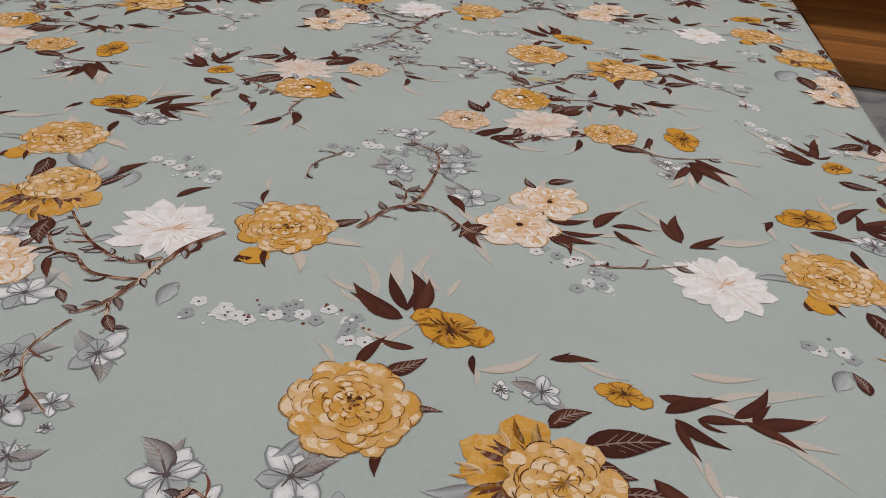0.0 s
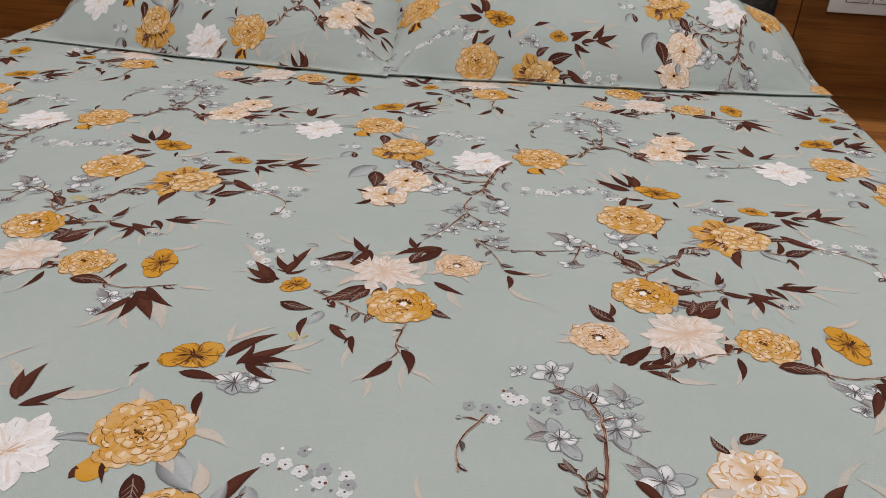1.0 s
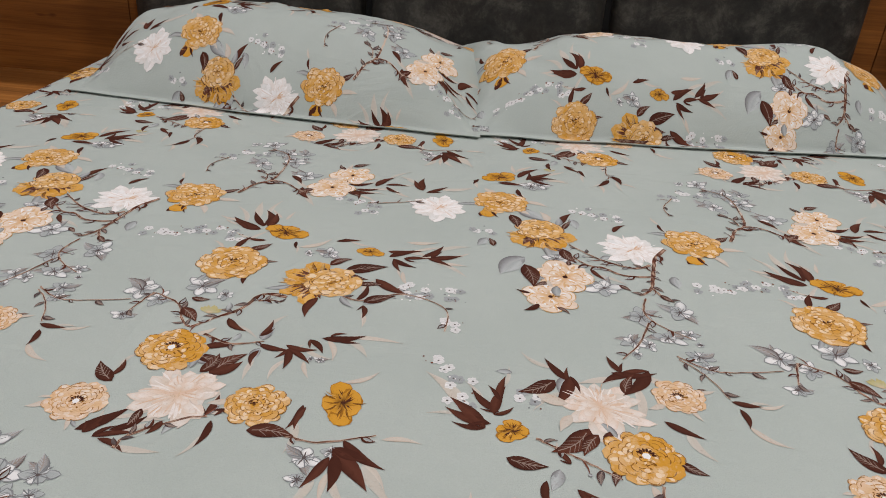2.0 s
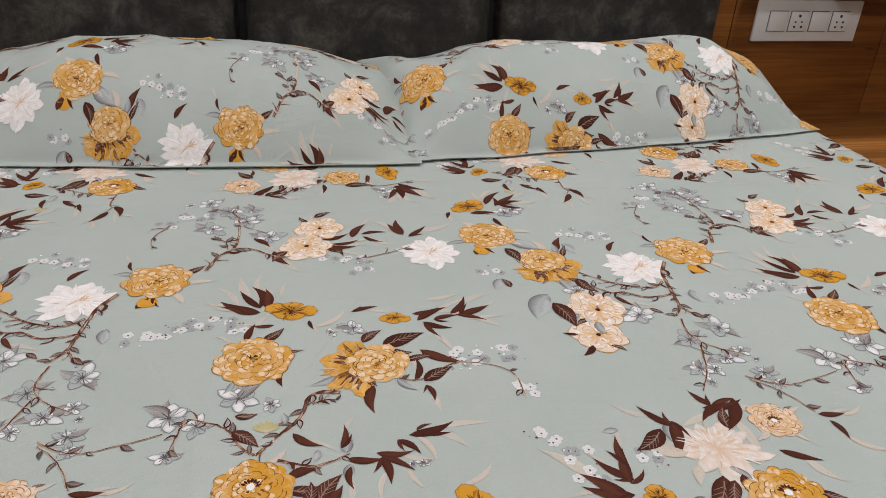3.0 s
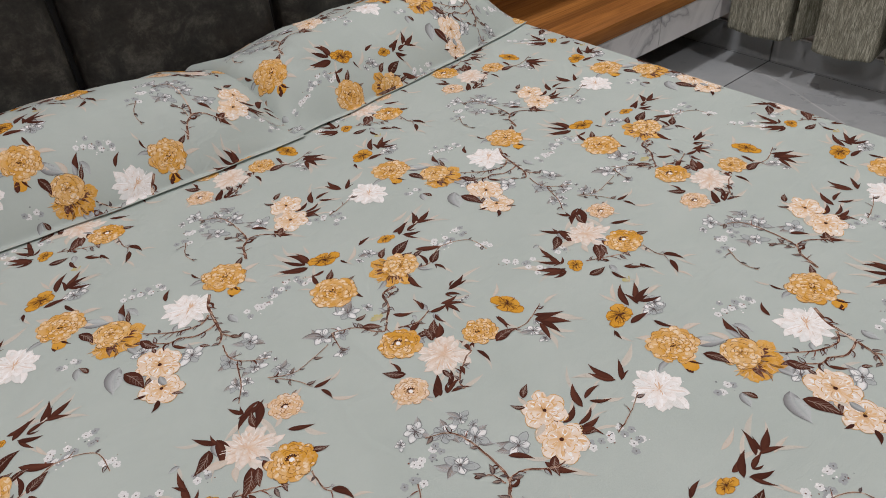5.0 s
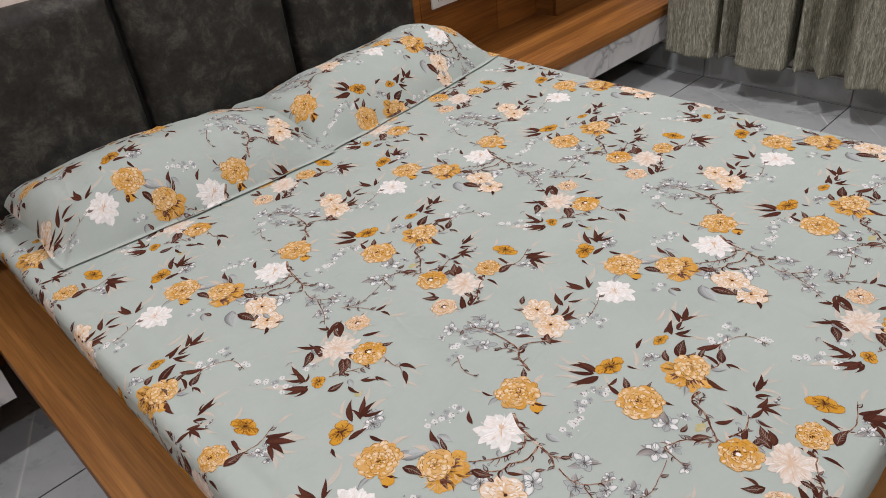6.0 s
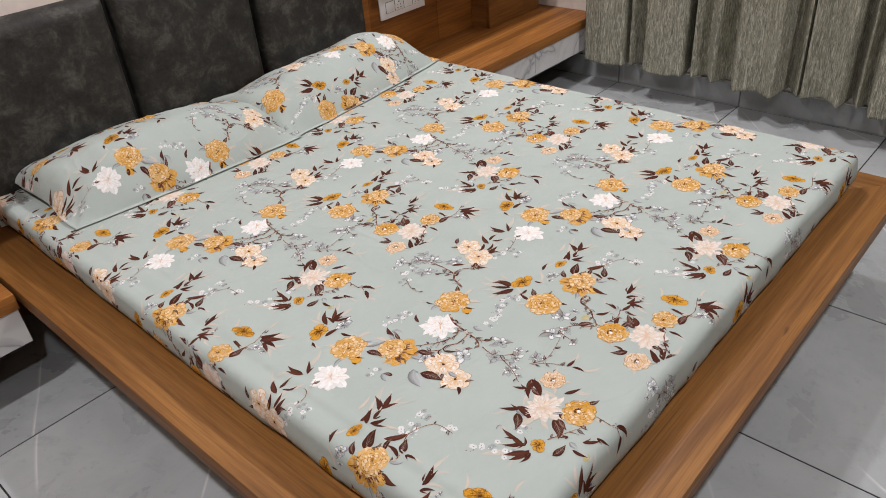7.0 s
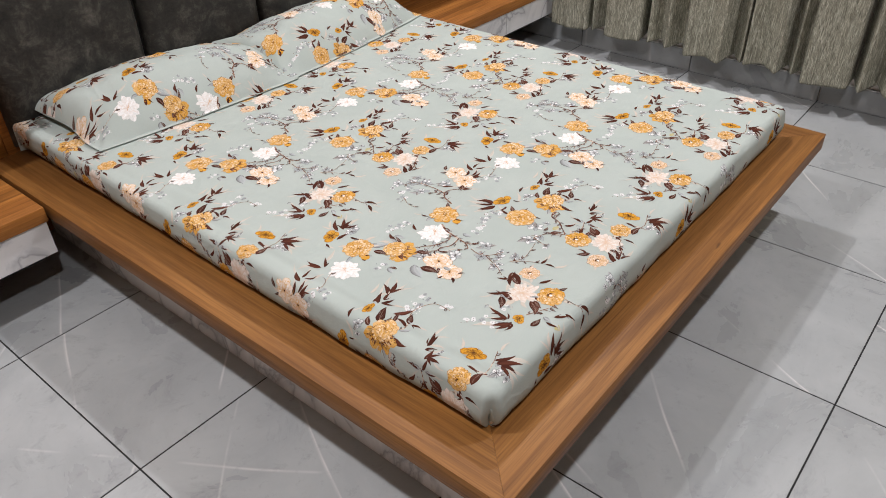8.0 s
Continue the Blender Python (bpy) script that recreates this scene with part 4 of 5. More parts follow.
def open_bloom(x, y, r, turn):
    """An open cup of broad cream petals with golden rims."""
    for count, r1, fat in ((6, 1.08, 0.44), (6, 0.86, 0.34), (5, 0.58, 0.26)):
        for k in range(count):
            a = turn + 2 * math.pi * k / count + rnd.uniform(-0.2, 0.2) + r1
            q, w = r * r1 * rnd.uniform(0.85, 1.1), r * fat * rnd.uniform(0.85, 1.15)
            body = blend(blend(PALE, PEACH, 0.45), SNOW, rnd.uniform(0.15, 0.55))
            petal(x + 2 * math.cos(a), y + 2 * math.sin(a), a, q, w, blend(PEACH, GOLD, 0.5), body, blend(body, SNOW, 0.4), blend(PALE, PEACH, 0.4), bend=rnd.uniform(-0.2, 0.2), light=0.6)
            for m in range(5):
                t_, s0, s1 = rnd.uniform(-0.6, 0.6) * w / q, rnd.uniform(0.3, 0.6), rnd.uniform(0.75, 0.97)
                dab(x + q * s0 * math.cos(a + t_), y + q * s0 * math.sin(a + t_), x + q * s1 * math.cos(a + t_), y + q * s1 * math.sin(a + t_), w * rnd.uniform(0.08, 0.2), SNOW if m < 3 else blend(PALE, PEACH, 0.5))
            arc_line(x + 2 * math.cos(a), y + 2 * math.sin(a), a, q * 1.01, w, blend(PALE, DEEP, rnd.uniform(0.1, 0.6)), 0.5)
    for k in range(7):
        a = turn + rnd.uniform(-0.9, 0.9)
        q = r * rnd.uniform(0.12, 0.4)
        leaf(x, y, x + q * math.cos(a), y + q * math.sin(a), 0.06, BROWN if k < 3 else blend(PALE, DEEP, 0.4))
    disc(x, y, r * 0.10, BROWN)
    pen_lines(x, y, r, 6, (blend(PEACH, DEEP, 0.5), PALE))


def pansy(x, y, r, turn):
    """A small bloom seen from the side, its fan of petals flattened across its stalk."""
    first = len(dye.co)
    for k, (step, size) in enumerate(((0.0, 1.15), (1.5, 0.9), (2.7, 1.2), (3.7, 0.75), (5.1, 0.85))):
        a = turn + step + rnd.uniform(-0.2, 0.2)
        q = r * size
        petal(x, y, a, q + 0.6, r * 0.50, BROWN, DEEP, DEEP, DEEP, light=0.0)
        petal(x, y, a, q, r * 0.46, BROWN, GOLD, blend(GOLD, PALE, rnd.uniform(0.0, 0.5)), blend(DEEP, GOLD, 0.7), light=0.2, bend=rnd.uniform(-0.3, 0.3))
        for m in (-0.32, -0.16, 0.0, 0.16, 0.32):
            v = rnd.uniform(0.4, 0.75)
            leaf(x, y, x + q * v * math.cos(a + m), y + q * v * math.sin(a + m), 0.06, BROWN)
    for k in range(16):
        a = rnd.uniform(0, 6.3)
        q, v = r * rnd.uniform(0.1, 0.45), r * rnd.uniform(0.5, 0.95)
        leaf(x + q * math.cos(a), y + q * math.sin(a), x + v * math.cos(a + rnd.uniform(-0.2, 0.2)), y + v * math.sin(a + rnd.uniform(-0.2, 0.2)), rnd.uniform(0.04, 0.10), rnd.choice((BROWN, DEEP, blend(BROWN, DEEP, 0.5), PALE)), rnd.choice((DEEP, PALE)))
    for k in range(5):
        a = turn + 2 * math.pi * (k + 0.5) / 5 + rnd.uniform(-0.15, 0.15)
        leaf(x + r * 0.35 * math.cos(a), y + r * 0.35 * math.sin(a), x + r * 0.95 * math.cos(a), y + r * 0.95 * math.sin(a), 0.07, BROWN, DEEP)
    lean = -1.1 if turn == 2 else 0.0
    ca, sa = math.cos(lean), math.sin(lean)
    for k in range(first, len(dye.co)):
        px, py, pz = dye.co[k]
        a, b = (px - x) * ca + (py - y) * sa, (-(px - x) * sa + (py - y) * ca) * 0.80
        dye.co[k] = (x + a * ca - b * sa, y + a * sa + b * ca, pz)


def lily(x, y, r):
    """A small white blossom in grey pen lines."""
    turn, squash = rnd.uniform(0, 6.3), rnd.uniform(0.55, 0.9)
    r *= 1.03
    for k in range(6):
        a = turn + 2 * math.pi * k / 6 + rnd.uniform(-0.2, 0.2)
        q = r * rnd.uniform(0.8, 1.15) * (squash if k % 3 else 1.0)
        petal(x, y, a, q * 1.05, r * 0.31, SLATE, blend(ASH, SLATE, 0.3), SLATE, SLATE, False, light=0.0)
        grey = rnd.random() < 0.35
        petal(x, y, a, q, r * 0.25, SLATE, (0.33, 0.36, 0.355) if grey else blend(SNOW, ASH, rnd.uniform(0.0, 0.8)), (0.38, 0.41, 0.405) if grey else blend(SNOW, ASH, 0.2), blend(ASH, SLATE, 0.2), False, light=0.8)
    ink = blend(BROWN, SLATE, 0.35)
    for k in range(11):
        a, v = turn + 2 * math.pi * k / 11 + rnd.uniform(-0.2, 0.2), r * rnd.uniform(0.35, 0.85)
        dab(x, y, x + v * math.cos(a), y + v * math.sin(a), rnd.uniform(0.3, 0.7), ink if v < r * 0.6 else SLATE)
    disc(x, y, r * 0.10, ink)


def spray(x, y):
    """A loose cluster of tiny grey and white florets."""
    for k in range(4):
        cx, cy = x + rnd.uniform(-13, 13), y + rnd.uniform(-9, 9)
        c = blend(ASH, SLATE, 0.45) if rnd.random() < 0.5 else blend(SNOW, ASH, 0.25)
        for m in range(5):
            a = 2 * math.pi * m / 5 + rnd.uniform(-0.2, 0.2)
            disc(cx + 3.1 * math.cos(a), cy + 3.1 * math.sin(a), rnd.uniform(2.0, 2.9), c, blend(c, SLATE, 0.2))
        disc(cx, cy, 1.0, blend(BROWN, SLATE, 0.4))
    for k in range(4):
        disc(x + rnd.uniform(-15, 15), y + rnd.uniform(-12, 12), rnd.uniform(0.6, 1.5), rnd.choice((SNOW, SLATE, RUST)))


def twig(width, *points):
    pts = []
    p = [Vector(q) for q in (points[0], *points, points[-1])]
    for k in range(1, len(p) - 2):
        for s in range(6):
            t = s / 6
            q = 0.5 * ((2 * p[k]) + (p[k + 1] - p[k - 1]) * t + (2 * p[k - 1] - 5 * p[k] + 4 * p[k + 1] - p[k + 2]) * t * t + (3 * p[k] - p[k - 1] - 3 * p[k + 1] + p[k + 2]) * t ** 3)
            pts.append((q.x + rnd.uniform(-0.5, 0.5), q.y + rnd.uniform(-0.5, 0.5)))
    pts.append(tuple(p[-1]))
    m = len(pts)
    half = [max(0.45, width * 0.34 * (1 - 0.55 * k / m) * rnd.uniform(0.75, 1.25)) for k in range(m)]
    bark = [blend(BROWN, RUST, rnd.uniform(0, 0.7)) for _ in range(m)]
    dye.strip(pts, [h + 0.35 for h in half], [(blend(PEACH, GROUND, 0.35),) * 2] * m)
    dye.strip(pts, half, [(rnd.choice((c, BROWN)), blend(c, PEACH, rnd.choice((0, 0.2, 0.75))), c) for c in bark])
    # small leaves and shoots along the twig
    for k in range(2, m - 1, 2 if width > 3 else 4):
        (ax, ay), (bx, by2) = pts[k - 1], pts[k + 1 if k + 1 < m else k]
        base = math.atan2(by2 - ay, bx - ax) + rnd.choice((-1, 1)) * rnd.uniform(0.5, 1.2)
        size = rnd.uniform(7, 17)
        kind = rnd.random()
        tip = (pts[k][0] + size * math.cos(base), pts[k][1] + size * math.sin(base))
        if kind < 0.35:
            leaf(*pts[k], *tip, rnd.uniform(0.16, 0.24), BROWN, blend(BROWN, SLATE, 0.6), veins=size > 11)
        elif kind < 0.65:
            leaf(*pts[k], *tip, rnd.uniform(0.2, 0.27), BROWN)
            leaf(pts[k][0] * 0.85 + tip[0] * 0.15, pts[k][1] * 0.85 + tip[1] * 0.15, pts[k][0] * 0.1 + tip[0] * 0.9, pts[k][1] * 0.1 + tip[1] * 0.9, 0.16, blend(ASH, GROUND, 0.5), SLATE)
        elif kind < 0.85:
            leaf(*pts[k], *tip, 0.05, RUST)
            disc(*tip, rnd.uniform(1.0, 2.2), blend(BROWN, SLATE, 0.4), ASH)


def ghost(x, y, x2, y2):
    """A pale wisp that trails beside a dark leaf."""
    a, q = math.atan2(y2 - y, x2 - x) + rnd.uniform(-0.6, 0.6), math.hypot(x2 - x, y2 - y) * rnd.uniform(0.8, 1.5)
    leaf(x2 * 0.6 + x * 0.4, y2 * 0.6 + y * 0.4, x2 * 0.6 + x * 0.4 + q * math.cos(a), y2 * 0.6 + y * 0.4 + q * math.sin(a), rnd.uniform(0.05, 0.11), blend(BLUSH, GROUND, rnd.uniform(0.35, 0.75)), blend(PEACH, GROUND, 0.6))


DARK = LEAVES_ROSE + LEAVES_STEM + LEAVES_PEACH + LEAVES_PANSY + LEAVES_WHITE + LEAVES_BRANCH
for row in DARK:
    if rnd.random() < 0.8:
        ghost(*row)
dye.layer(8)
for row in LEAVES_PALE:
    leaf(*row, fat=0.085, colour=blend(PEACH, GROUND, 0.40), second=blend(BLUSH, GROUND, 0.55))
dye.layer(10)
for row in TWIGS_LOW + TWIGS_HIGH + TWIGS_FINE:
    twig(*row)
dye.layer(13)
for x, y in SPRAYS:
    dye.layer(13)
    spray(x, y)
for x, y, r in LILIES:
    dye.layer(14)
    for k in range(2):
        a, q = rnd.uniform(0, 6.3), r * rnd.uniform(0.9, 1.3)
        leaf(x, y, x + q * 1.25 * math.cos(a), y + q * 1.25 * math.sin(a), 0.22, blend(SLATE, BROWN, rnd.uniform(0.2, 1.0)), ASH, veins=True)
        if rnd.random() < 0.3:
            a += rnd.uniform(1.2, 4.5)
            lily(x + q * 1.3 * math.cos(a), y + q * 1.3 * math.sin(a), r * rnd.uniform(0.5, 0.8))
    dye.layer(18)
    lily(x, y, r)
dye.layer(22)
for x, y, x2, y2 in DARK:
    leaf(x, y, x + (x2 - x) * 1.08, y + (y2 - y) * 1.12, fat=rnd.uniform(0.095, 0.140))
    if rnd.random() < 0.35:
        a, q = math.atan2(y2 - y, x2 - x) + rnd.choice((-1, 1)) * rnd.uniform(0.35, 0.7), math.hypot(x2 - x, y2 - y) * rnd.uniform(0.5, 0.8)
        leaf(x, y, x + q * math.cos(a), y + q * math.sin(a), fat=rnd.uniform(0.08, 0.12))
dye.layer(25)
for x, y, r, *_ in ROSES + PEONIES + PEACHES + OPENS:
    for k in range(4):
        a = rnd.uniform(0, 6.3)
        q, v, b = r * rnd.uniform(0.75, 0.95), r * rnd.uniform(1.25, 1.75), a + rnd.uniform(-0.3, 0.3)
        shade = rnd.random()
        leaf(x + q * math.cos(a), y + q * math.sin(a), x + v * math.cos(b), y + v * math.sin(b), rnd.uniform(0.13, 0.2), BROWN if shade < 0.5 else blend(SLATE, BROWN, 0.3) if shade < 0.75 else blend(PEACH, GROUND, 0.4), None if shade < 0.5 else ASH if shade < 0.75 else blend(BLUSH, GROUND, 0.5), veins=shade < 0.3)
dye.layer(26)
for row in LEAVES_GREY:
    leaf(*row, fat=0.22, colour=blend(SLATE, BROWN, 0.25), second=ASH)
    x, y, x2, y2 = row
    leaf(x * 0.8 + x2 * 0.2, y * 0.8 + y2 * 0.2, x * 0.1 + x2 * 0.9, y * 0.1 + y2 * 0.9, fat=0.17, colour=(0.34, 0.37, 0.365), second=ASH)
dye.layer(40)
for row in LEAVES_VEINED + LEAVES_LONG:
    leaf(*row, fat=0.21, veins=True)
for x, y, r in POMS:
    dye.layer(24)
    for k in range(12):
        a = rnd.uniform(0, 6.3)
        petal(x, y, 0.4 + a * 0.35, r * rnd.uniform(0.7, 1.15), r * 0.12, PEACH, blend(STRAW, GROUND, 0.4), STRAW, blend(STRAW, GROUND, 0.3), light=0.3)
for k, row in enumerate(PEACHES + WHITES):
    dye.layer(30)
    white_bloom(*row, 1 if k < 2 else 0)
for k, row in enumerate(OPENS):
    dye.layer(36 + 4 * (k % 2))
    open_bloom(*row)
for row in PANSIES:
    dye.layer(30)
    pansy(*row)
for x, y, r in BUDS:
    dye.layer(24)
    leaf(x - r * 0.9, y - r, x + 1, y + r * 0.9, 0.2, BROWN)
    disc(x, y, r, GOLD, blend(GOLD, PALE, 0.3))
    leaf(x + r * 0.4, y + r, x + r * 1.2, y - r * 1.0, 0.1, BROWN)
for row in PEONIES:
    dye.layer(36)
    peony(*row)
for x, y, r, tone in ROSES:
    dye.layer(48 if tone == 1 else 34)
    rose(x, y, r, tone)

ONE_CO = np.array(dye.co)
ONE_CO[:, :2] *= 0.001
ONE_DYE = np.array(dye.dye)
ONE_FACES = np.array(dye.faces)


class Cloth:
    """A cloth's surface as a grid of points over flat steps a and b, looked up smoothly between them."""

    def __init__(self, a, b, points):
        self.a, self.b, self.points = np.array(a), np.array(b), np.array(points)
        da, db = np.gradient(self.points, axis=1), np.gradient(self.points, axis=0)
        n = np.cross(da, db)
        self.normals = n / np.maximum(np.linalg.norm(n, axis=2, keepdims=True), 1e-12)

    def lay(self, a, b, lift):
        i = np.clip(np.searchsorted(self.a, a) - 1, 0, len(self.a) - 2)
        j = np.clip(np.searchsorted(self.b, b) - 1, 0, len(self.b) - 2)
        s = np.clip((a - self.a[i]) / (self.a[i + 1] - self.a[i]), 0, 1)[:, None]
        t = np.clip((b - self.b[j]) / (self.b[j + 1] - self.b[j]), 0, 1)[:, None]
        out = []
        for g in (self.points, self.normals):
            out.append((g[j, i] * (1 - s) + g[j, i + 1] * s) * (1 - t) + (g[j + 1, i] * (1 - s) + g[j + 1, i + 1] * s) * t)
        return out[0] + out[1] * lift[:, None]


def printed(name, parent, first, box, place):
    """Repeats the pattern over the flat box (u0, u1, v0, v1), trims it at the hems, and lays it on the cloth by place(u, v, lift)."""
    u0, u1, v0, v1 = box
    all_co, all_dye, all_faces, count = [], [], [], 0
    low, high = ONE_CO.min(0), ONE_CO.max(0)
    for i in range(-4, 5):
        for j in range(-5, 5):
            shift = first + i * STEP_U + j * STEP_V
            if shift.x + high[0] < u0 or shift.x + low[0] > u1 or shift.y + high[1] < v0 or shift.y + low[1] > v1:
                continue
            co = ONE_CO.copy()
            co[:, 0] += shift.x
            co[:, 1] += shift.y
            fx, fy = co[ONE_FACES][:, :, 0], co[ONE_FACES][:, :, 1]
            keep = (fx.max(1) > u0) & (fx.min(1) < u1) & (fy.max(1) > v0) & (fy.min(1) < v1)
            if not keep.any():
                continue
            used, back = np.unique(ONE_FACES[keep], return_inverse=True)
            all_co.append(co[used])
            all_dye.append(ONE_DYE[used])
            all_faces.append(back.reshape(-1, 4) + count)
            count += len(used)
    co, faces = np.concatenate(all_co), np.concatenate(all_faces)
    flat_u, flat_v = np.clip(co[:, 0], u0, u1), np.clip(co[:, 1], v0, v1)
    co = place(flat_u, flat_v, 0.0003 + co[:, 2])
    me = bpy.data.meshes.new(name)
    me.vertices.add(len(co))
    me.vertices.foreach_set("co", co.astype(np.float32).ravel())
    me.loops.add(faces.size)
    me.loops.foreach_set("vertex_index", faces.astype(np.int32).ravel())
    me.polygons.add(len(faces))
    me.polygons.foreach_set("loop_start", np.arange(0, faces.size, 4, dtype=np.int32))
    me.update(calc_edges=True)
    me.attributes.new("dye", "FLOAT_COLOR", "POINT").data.foreach_set("color", np.concatenate(all_dye).astype(np.float32).ravel())
    me.materials.append(PRINT)
    me.shade_smooth()
    ob = new(name, me)
    ob.parent = parent
    return tagged(ob, "golden, white and brown printed flowers", kind="stuff")


sheet_grid = Cloth(us, vs, [[tuple(sheet_point(u, v) - down_z) for u in us] for v in vs])


def lay_on_sheet(u, v, lift):
    du, dv = np.maximum(0, np.abs(u) - FLAT_X), np.maximum(0, FLAT_F - v)
    d = np.maximum(np.hypot(du, dv), 1e-9)
    k = np.minimum(1.0, (HANG - 0.003) / d)
    return sheet_grid.lay(np.where(du > 0, np.sign(u) * (FLAT_X + du * k), u), np.where(dv > 0, FLAT_F - dv * k, v), lift)


printed("flower_print", sheet, FIRST, (-FLAT_X - HANG + 0.003, FLAT_X + HANG - 0.003, FLAT_F - HANG + 0.003, HEAD - 0.004), lay_on_sheet)


class Pillow:
    def __init__(self, x, y, turn, length, depth, high, seed, ear=0.0, sag=0.0, splay=0.0):
        self.ear, self.sag, self.splay = ear, sag, splay
        self.at, self.turn, self.length, self.depth, self.high, self.seed = (x, y), turn, length, depth, high, seed
        self.table = [0.0]
        for k in range(1, 221):
            y0, y1 = depth * (k - 1) / 220, depth * k / 220
            self.table.append(self.table[-1] + math.hypot(y1 - y0, self.top(length * 0.5, y1) - self.top(length * 0.5, y0)))

    def top(self, x, y):
        """Height of the pillow's upper side over the sheet."""
        e = min(x, self.length - x)
        f, b = y - 0.012, self.depth - y
        kf = 1 - max(0.0, 1 - max(0.0, f) / 0.17) ** 2
        kb = 1 - 0.60 * max(0.0, 1 - b / 0.25) ** 2
        # the ends are drawn flat at the front and stay plump towards the headboard
        back = min(1.0, max(0.0, f) / 0.20)
        ke = min(1.0, max(0.0, e - 0.010 * (1 - back)) / (0.105 - 0.040 * back))
        ke = (ke * (2 - ke)) ** (1.0 - 0.25 * back) * (0.60 + 0.40 * min(1.0, e / 0.16))
        high = self.high * (1 - self.sag * max(0.0, x / self.length - 0.45))
        h = 0.004 + high * kf ** 0.85 * kb * ke
        h += 0.010 * kf * ke * noise.noise(Vector((x * 6, y * 5, self.seed)))
        h += 0.010 * kf * noise.noise(Vector((x * 13 + 5, y * 3.5, self.seed))) * (1 - 0.75 * ke * min(1.0, max(0.0, f) / 0.12))
        crease = max(0.0, 1 - 6 * abs(noise.noise(Vector((x * 4.5 + y * 3, y * 4 - x * 2, self.seed + 3)))))
        h += 0.0050 * crease * kf * ke * kb
        h += 0.0035 * kf * math.exp(-(((x - self.length * 0.52 + 0.01 * math.sin(y * 9)) / 0.006) ** 2))
        h += 0.0030 * ke * math.exp(-(((y - 0.075 - 0.012 * math.sin(x * 8 + self.seed)) / 0.016) ** 2)) * noise.noise(Vector((x * 5, 0, self.seed)))
        # gathers that run in from the front corners, and a side seam that curls up off the sheet
        for corner in (0.0, self.length):
            dx, dy = abs(x - corner), max(0.0, y)
            far = math.hypot(dx, dy)
            turn_ = math.atan2(dy, dx + 0.001)
            h += 0.011 * (far / 0.05) * math.exp(-far / 0.06) * math.sin(turn_ * 8 + self.seed + 9 * far) * min(1.0, max(0.0, f) / 0.05)
        s_ = min(1.0, max(0.0, y - 0.07) / 0.13)
        h += self.ear * s_ * s_ * (3 - 2 * s_) * math.exp(-(x / 0.05) ** 2)
        return h

    def point(self, x, y, lift=0.0):
        e = 0.004
        z = self.top(x, y)
        n = Vector((self.top(x - e, y) - self.top(x + e, y), self.top(x, y - e) - self.top(x, y + e), 2 * e)).normalized()
        wave = (0.010 * math.sin(x / self.length * math.pi) + 0.005 * noise.noise(Vector((x * 11, 0, self.seed)))) * max(0.0, 1 - y / 0.1)
        end = 0.011 * noise.noise(Vector((0.3, y * 10, self.seed))) * max(0.0, 1 - min(x, self.length - x) / 0.08)
        splay = self.splay * max(0.0, 1 - x / 0.15) * y / self.depth
        return Vector((x + end - splay, y - wave, z)) + n * lift


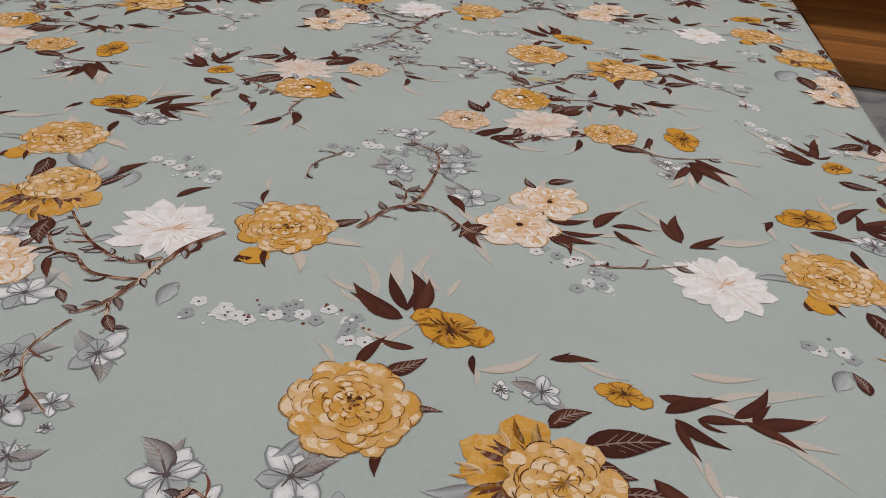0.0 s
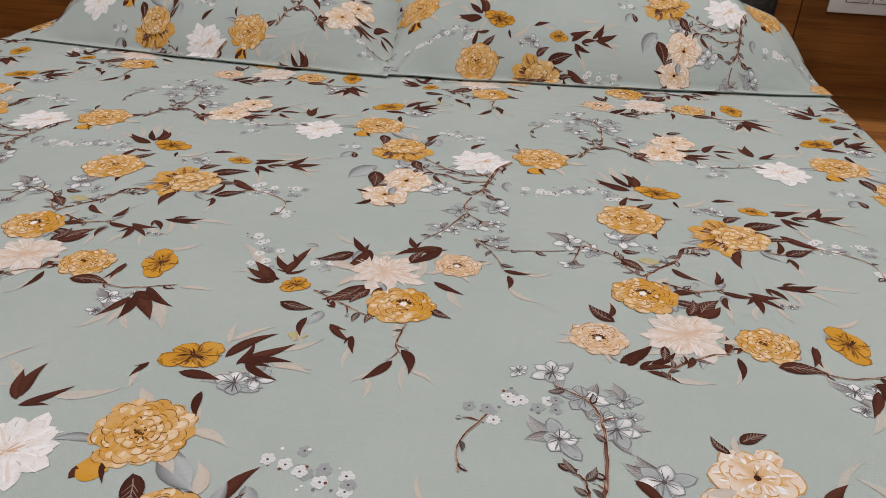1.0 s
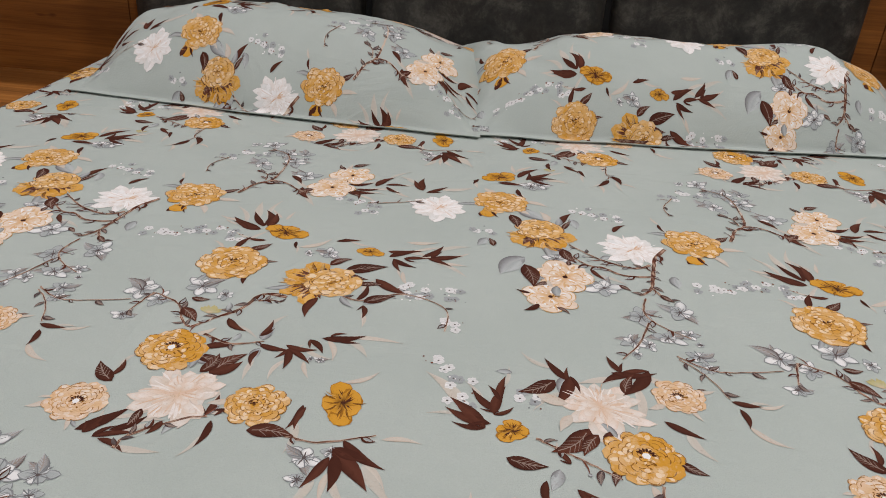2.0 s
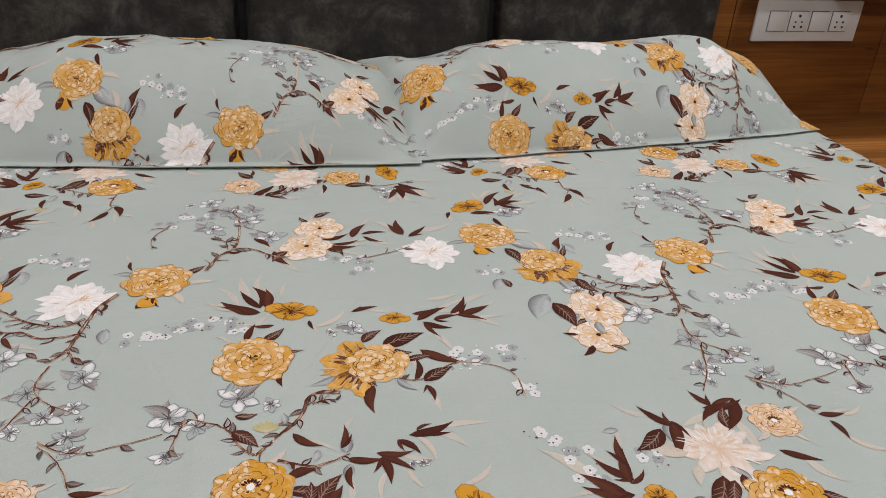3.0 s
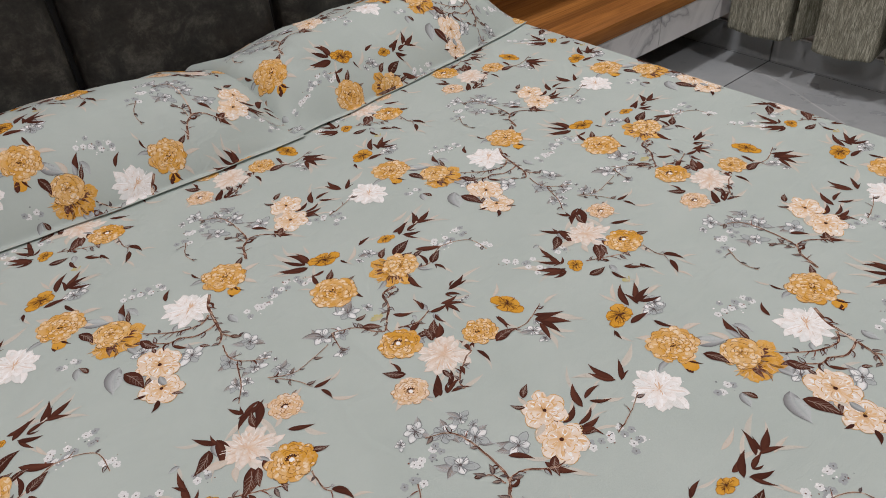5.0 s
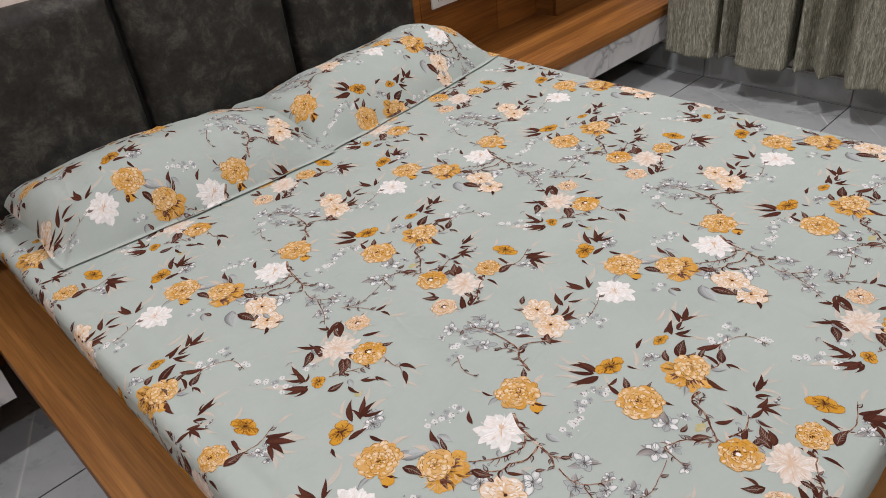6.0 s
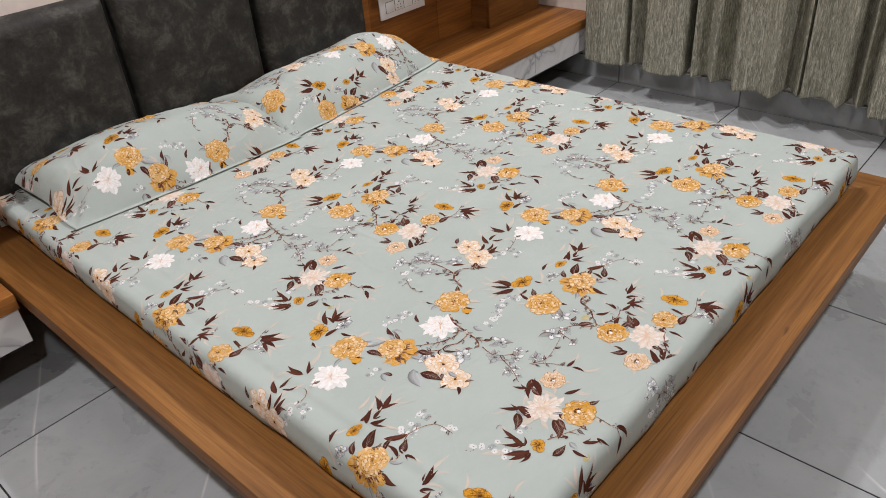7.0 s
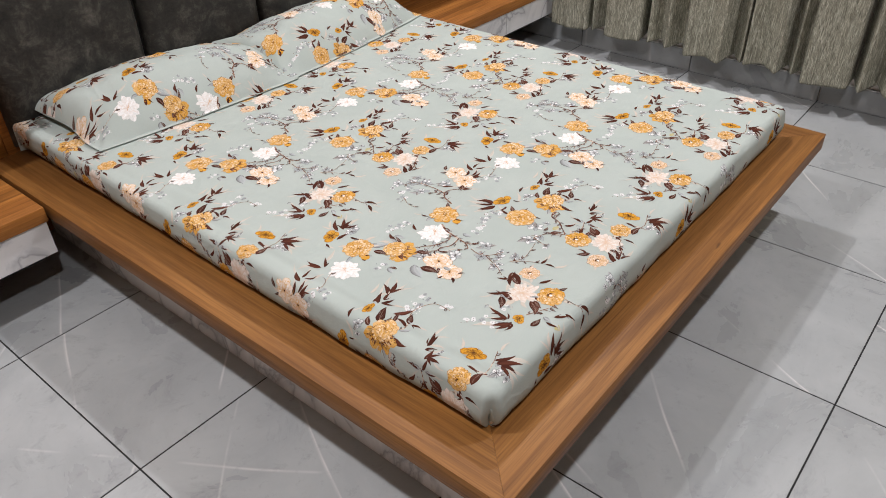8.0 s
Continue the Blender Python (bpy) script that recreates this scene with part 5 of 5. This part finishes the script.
def pillow(spec, u0, v0, label):
    t = thing("pillow", (*spec.at, TOP + 0.0015), label, "pillow", "pillows on the bed")
    t.rotation_euler = (0, 0, spec.turn)
    bm = bmesh.new()
    nx, ny = 104, 70
    xs = [spec.length * (0.5 - 0.5 * math.cos(math.pi * i / nx)) for i in range(nx + 1)]
    ys = [spec.depth * (1 - math.cos(math.pi * j / (2 * ny))) if j < ny else spec.depth for j in range(ny + 1)]
    g_ = [[bm.verts.new(spec.point(x, y)) for x in xs] for y in ys]
    for j in range(ny):
        for i in range(nx):
            bm.faces.new([g_[j][i], g_[j][i + 1], g_[j + 1][i + 1], g_[j + 1][i]])
    rim = [e for e in bm.edges if e.is_boundary]
    ext = bmesh.ops.extrude_edge_only(bm, edges=rim)
    low = [v for v in ext["geom"] if isinstance(v, bmesh.types.BMVert)]
    for v in low:
        v.co.z = 0.0005
        v.co.x = spec.length / 2 + (v.co.x - spec.length / 2) * 0.992
        if v.co.x < 0.05 and v.co.y > 0.03:
            v.co.x += spec.ear * 2.0 * min(1.0, (v.co.y - 0.03) / 0.1)
        v.co.y = max(v.co.y, -0.01) + 0.004 * (1 if v.co.y < spec.depth / 2 else -1)
    bmesh.ops.contextual_create(bm, geom=[e for e in bm.edges if e.is_boundary])
    bmesh.ops.recalc_face_normals(bm, faces=bm.faces[:])
    smooth(part("pillow_case", bm, SHEET, t), 60)

    cloth = Cloth(xs, ys, [[tuple(spec.point(x, y)) for x in xs] for y in ys])
    reach = np.linspace(0, spec.depth, 221)

    def lay(u, v, lift):
        return cloth.lay(u - u0, np.interp(v - v0, spec.table, reach), lift)

    full = spec.table[-1]
    printed("flower_print", t, Vector((0, 0)), (u0 + 0.001, u0 + spec.length - 0.001, v0 + 0.002, v0 + full - 0.003), lay)
    return t


pillow(Pillow(-0.695, 1.430, radians(-4.5), 0.712, 0.42, 0.132, 2.0, 0.024, 0.35, 0.030), -0.028, 0.115, "plump pillow in a sage-green flowered case, overlapping its neighbour")
pillow(Pillow(0.005, 1.385, radians(6.5), 0.776, 0.40, 0.125, 9.0, 0.036, 0.05, 0.022), 0.357, -0.012, "plump pillow in a sage-green flowered case with a lifted front hem")

# ---- floor tiles ----
bm = block(0.0022, TILE - 0.0022, 0.0022, TILE - 0.0022, -0.006, 0.0, 0.0004, 1)
first_tile = part("floor_tile", bm, STONE, floor)
first_tile.location = (GX, GY, 0)
for i in range(-3, 6):
    for j in range(-6, 4):
        if (i, j) == (0, 0):
            continue
        ob = new("floor_tile", first_tile.data)
        ob.parent = floor
        ob.location = (GX + i * TILE, GY + j * TILE, 0)
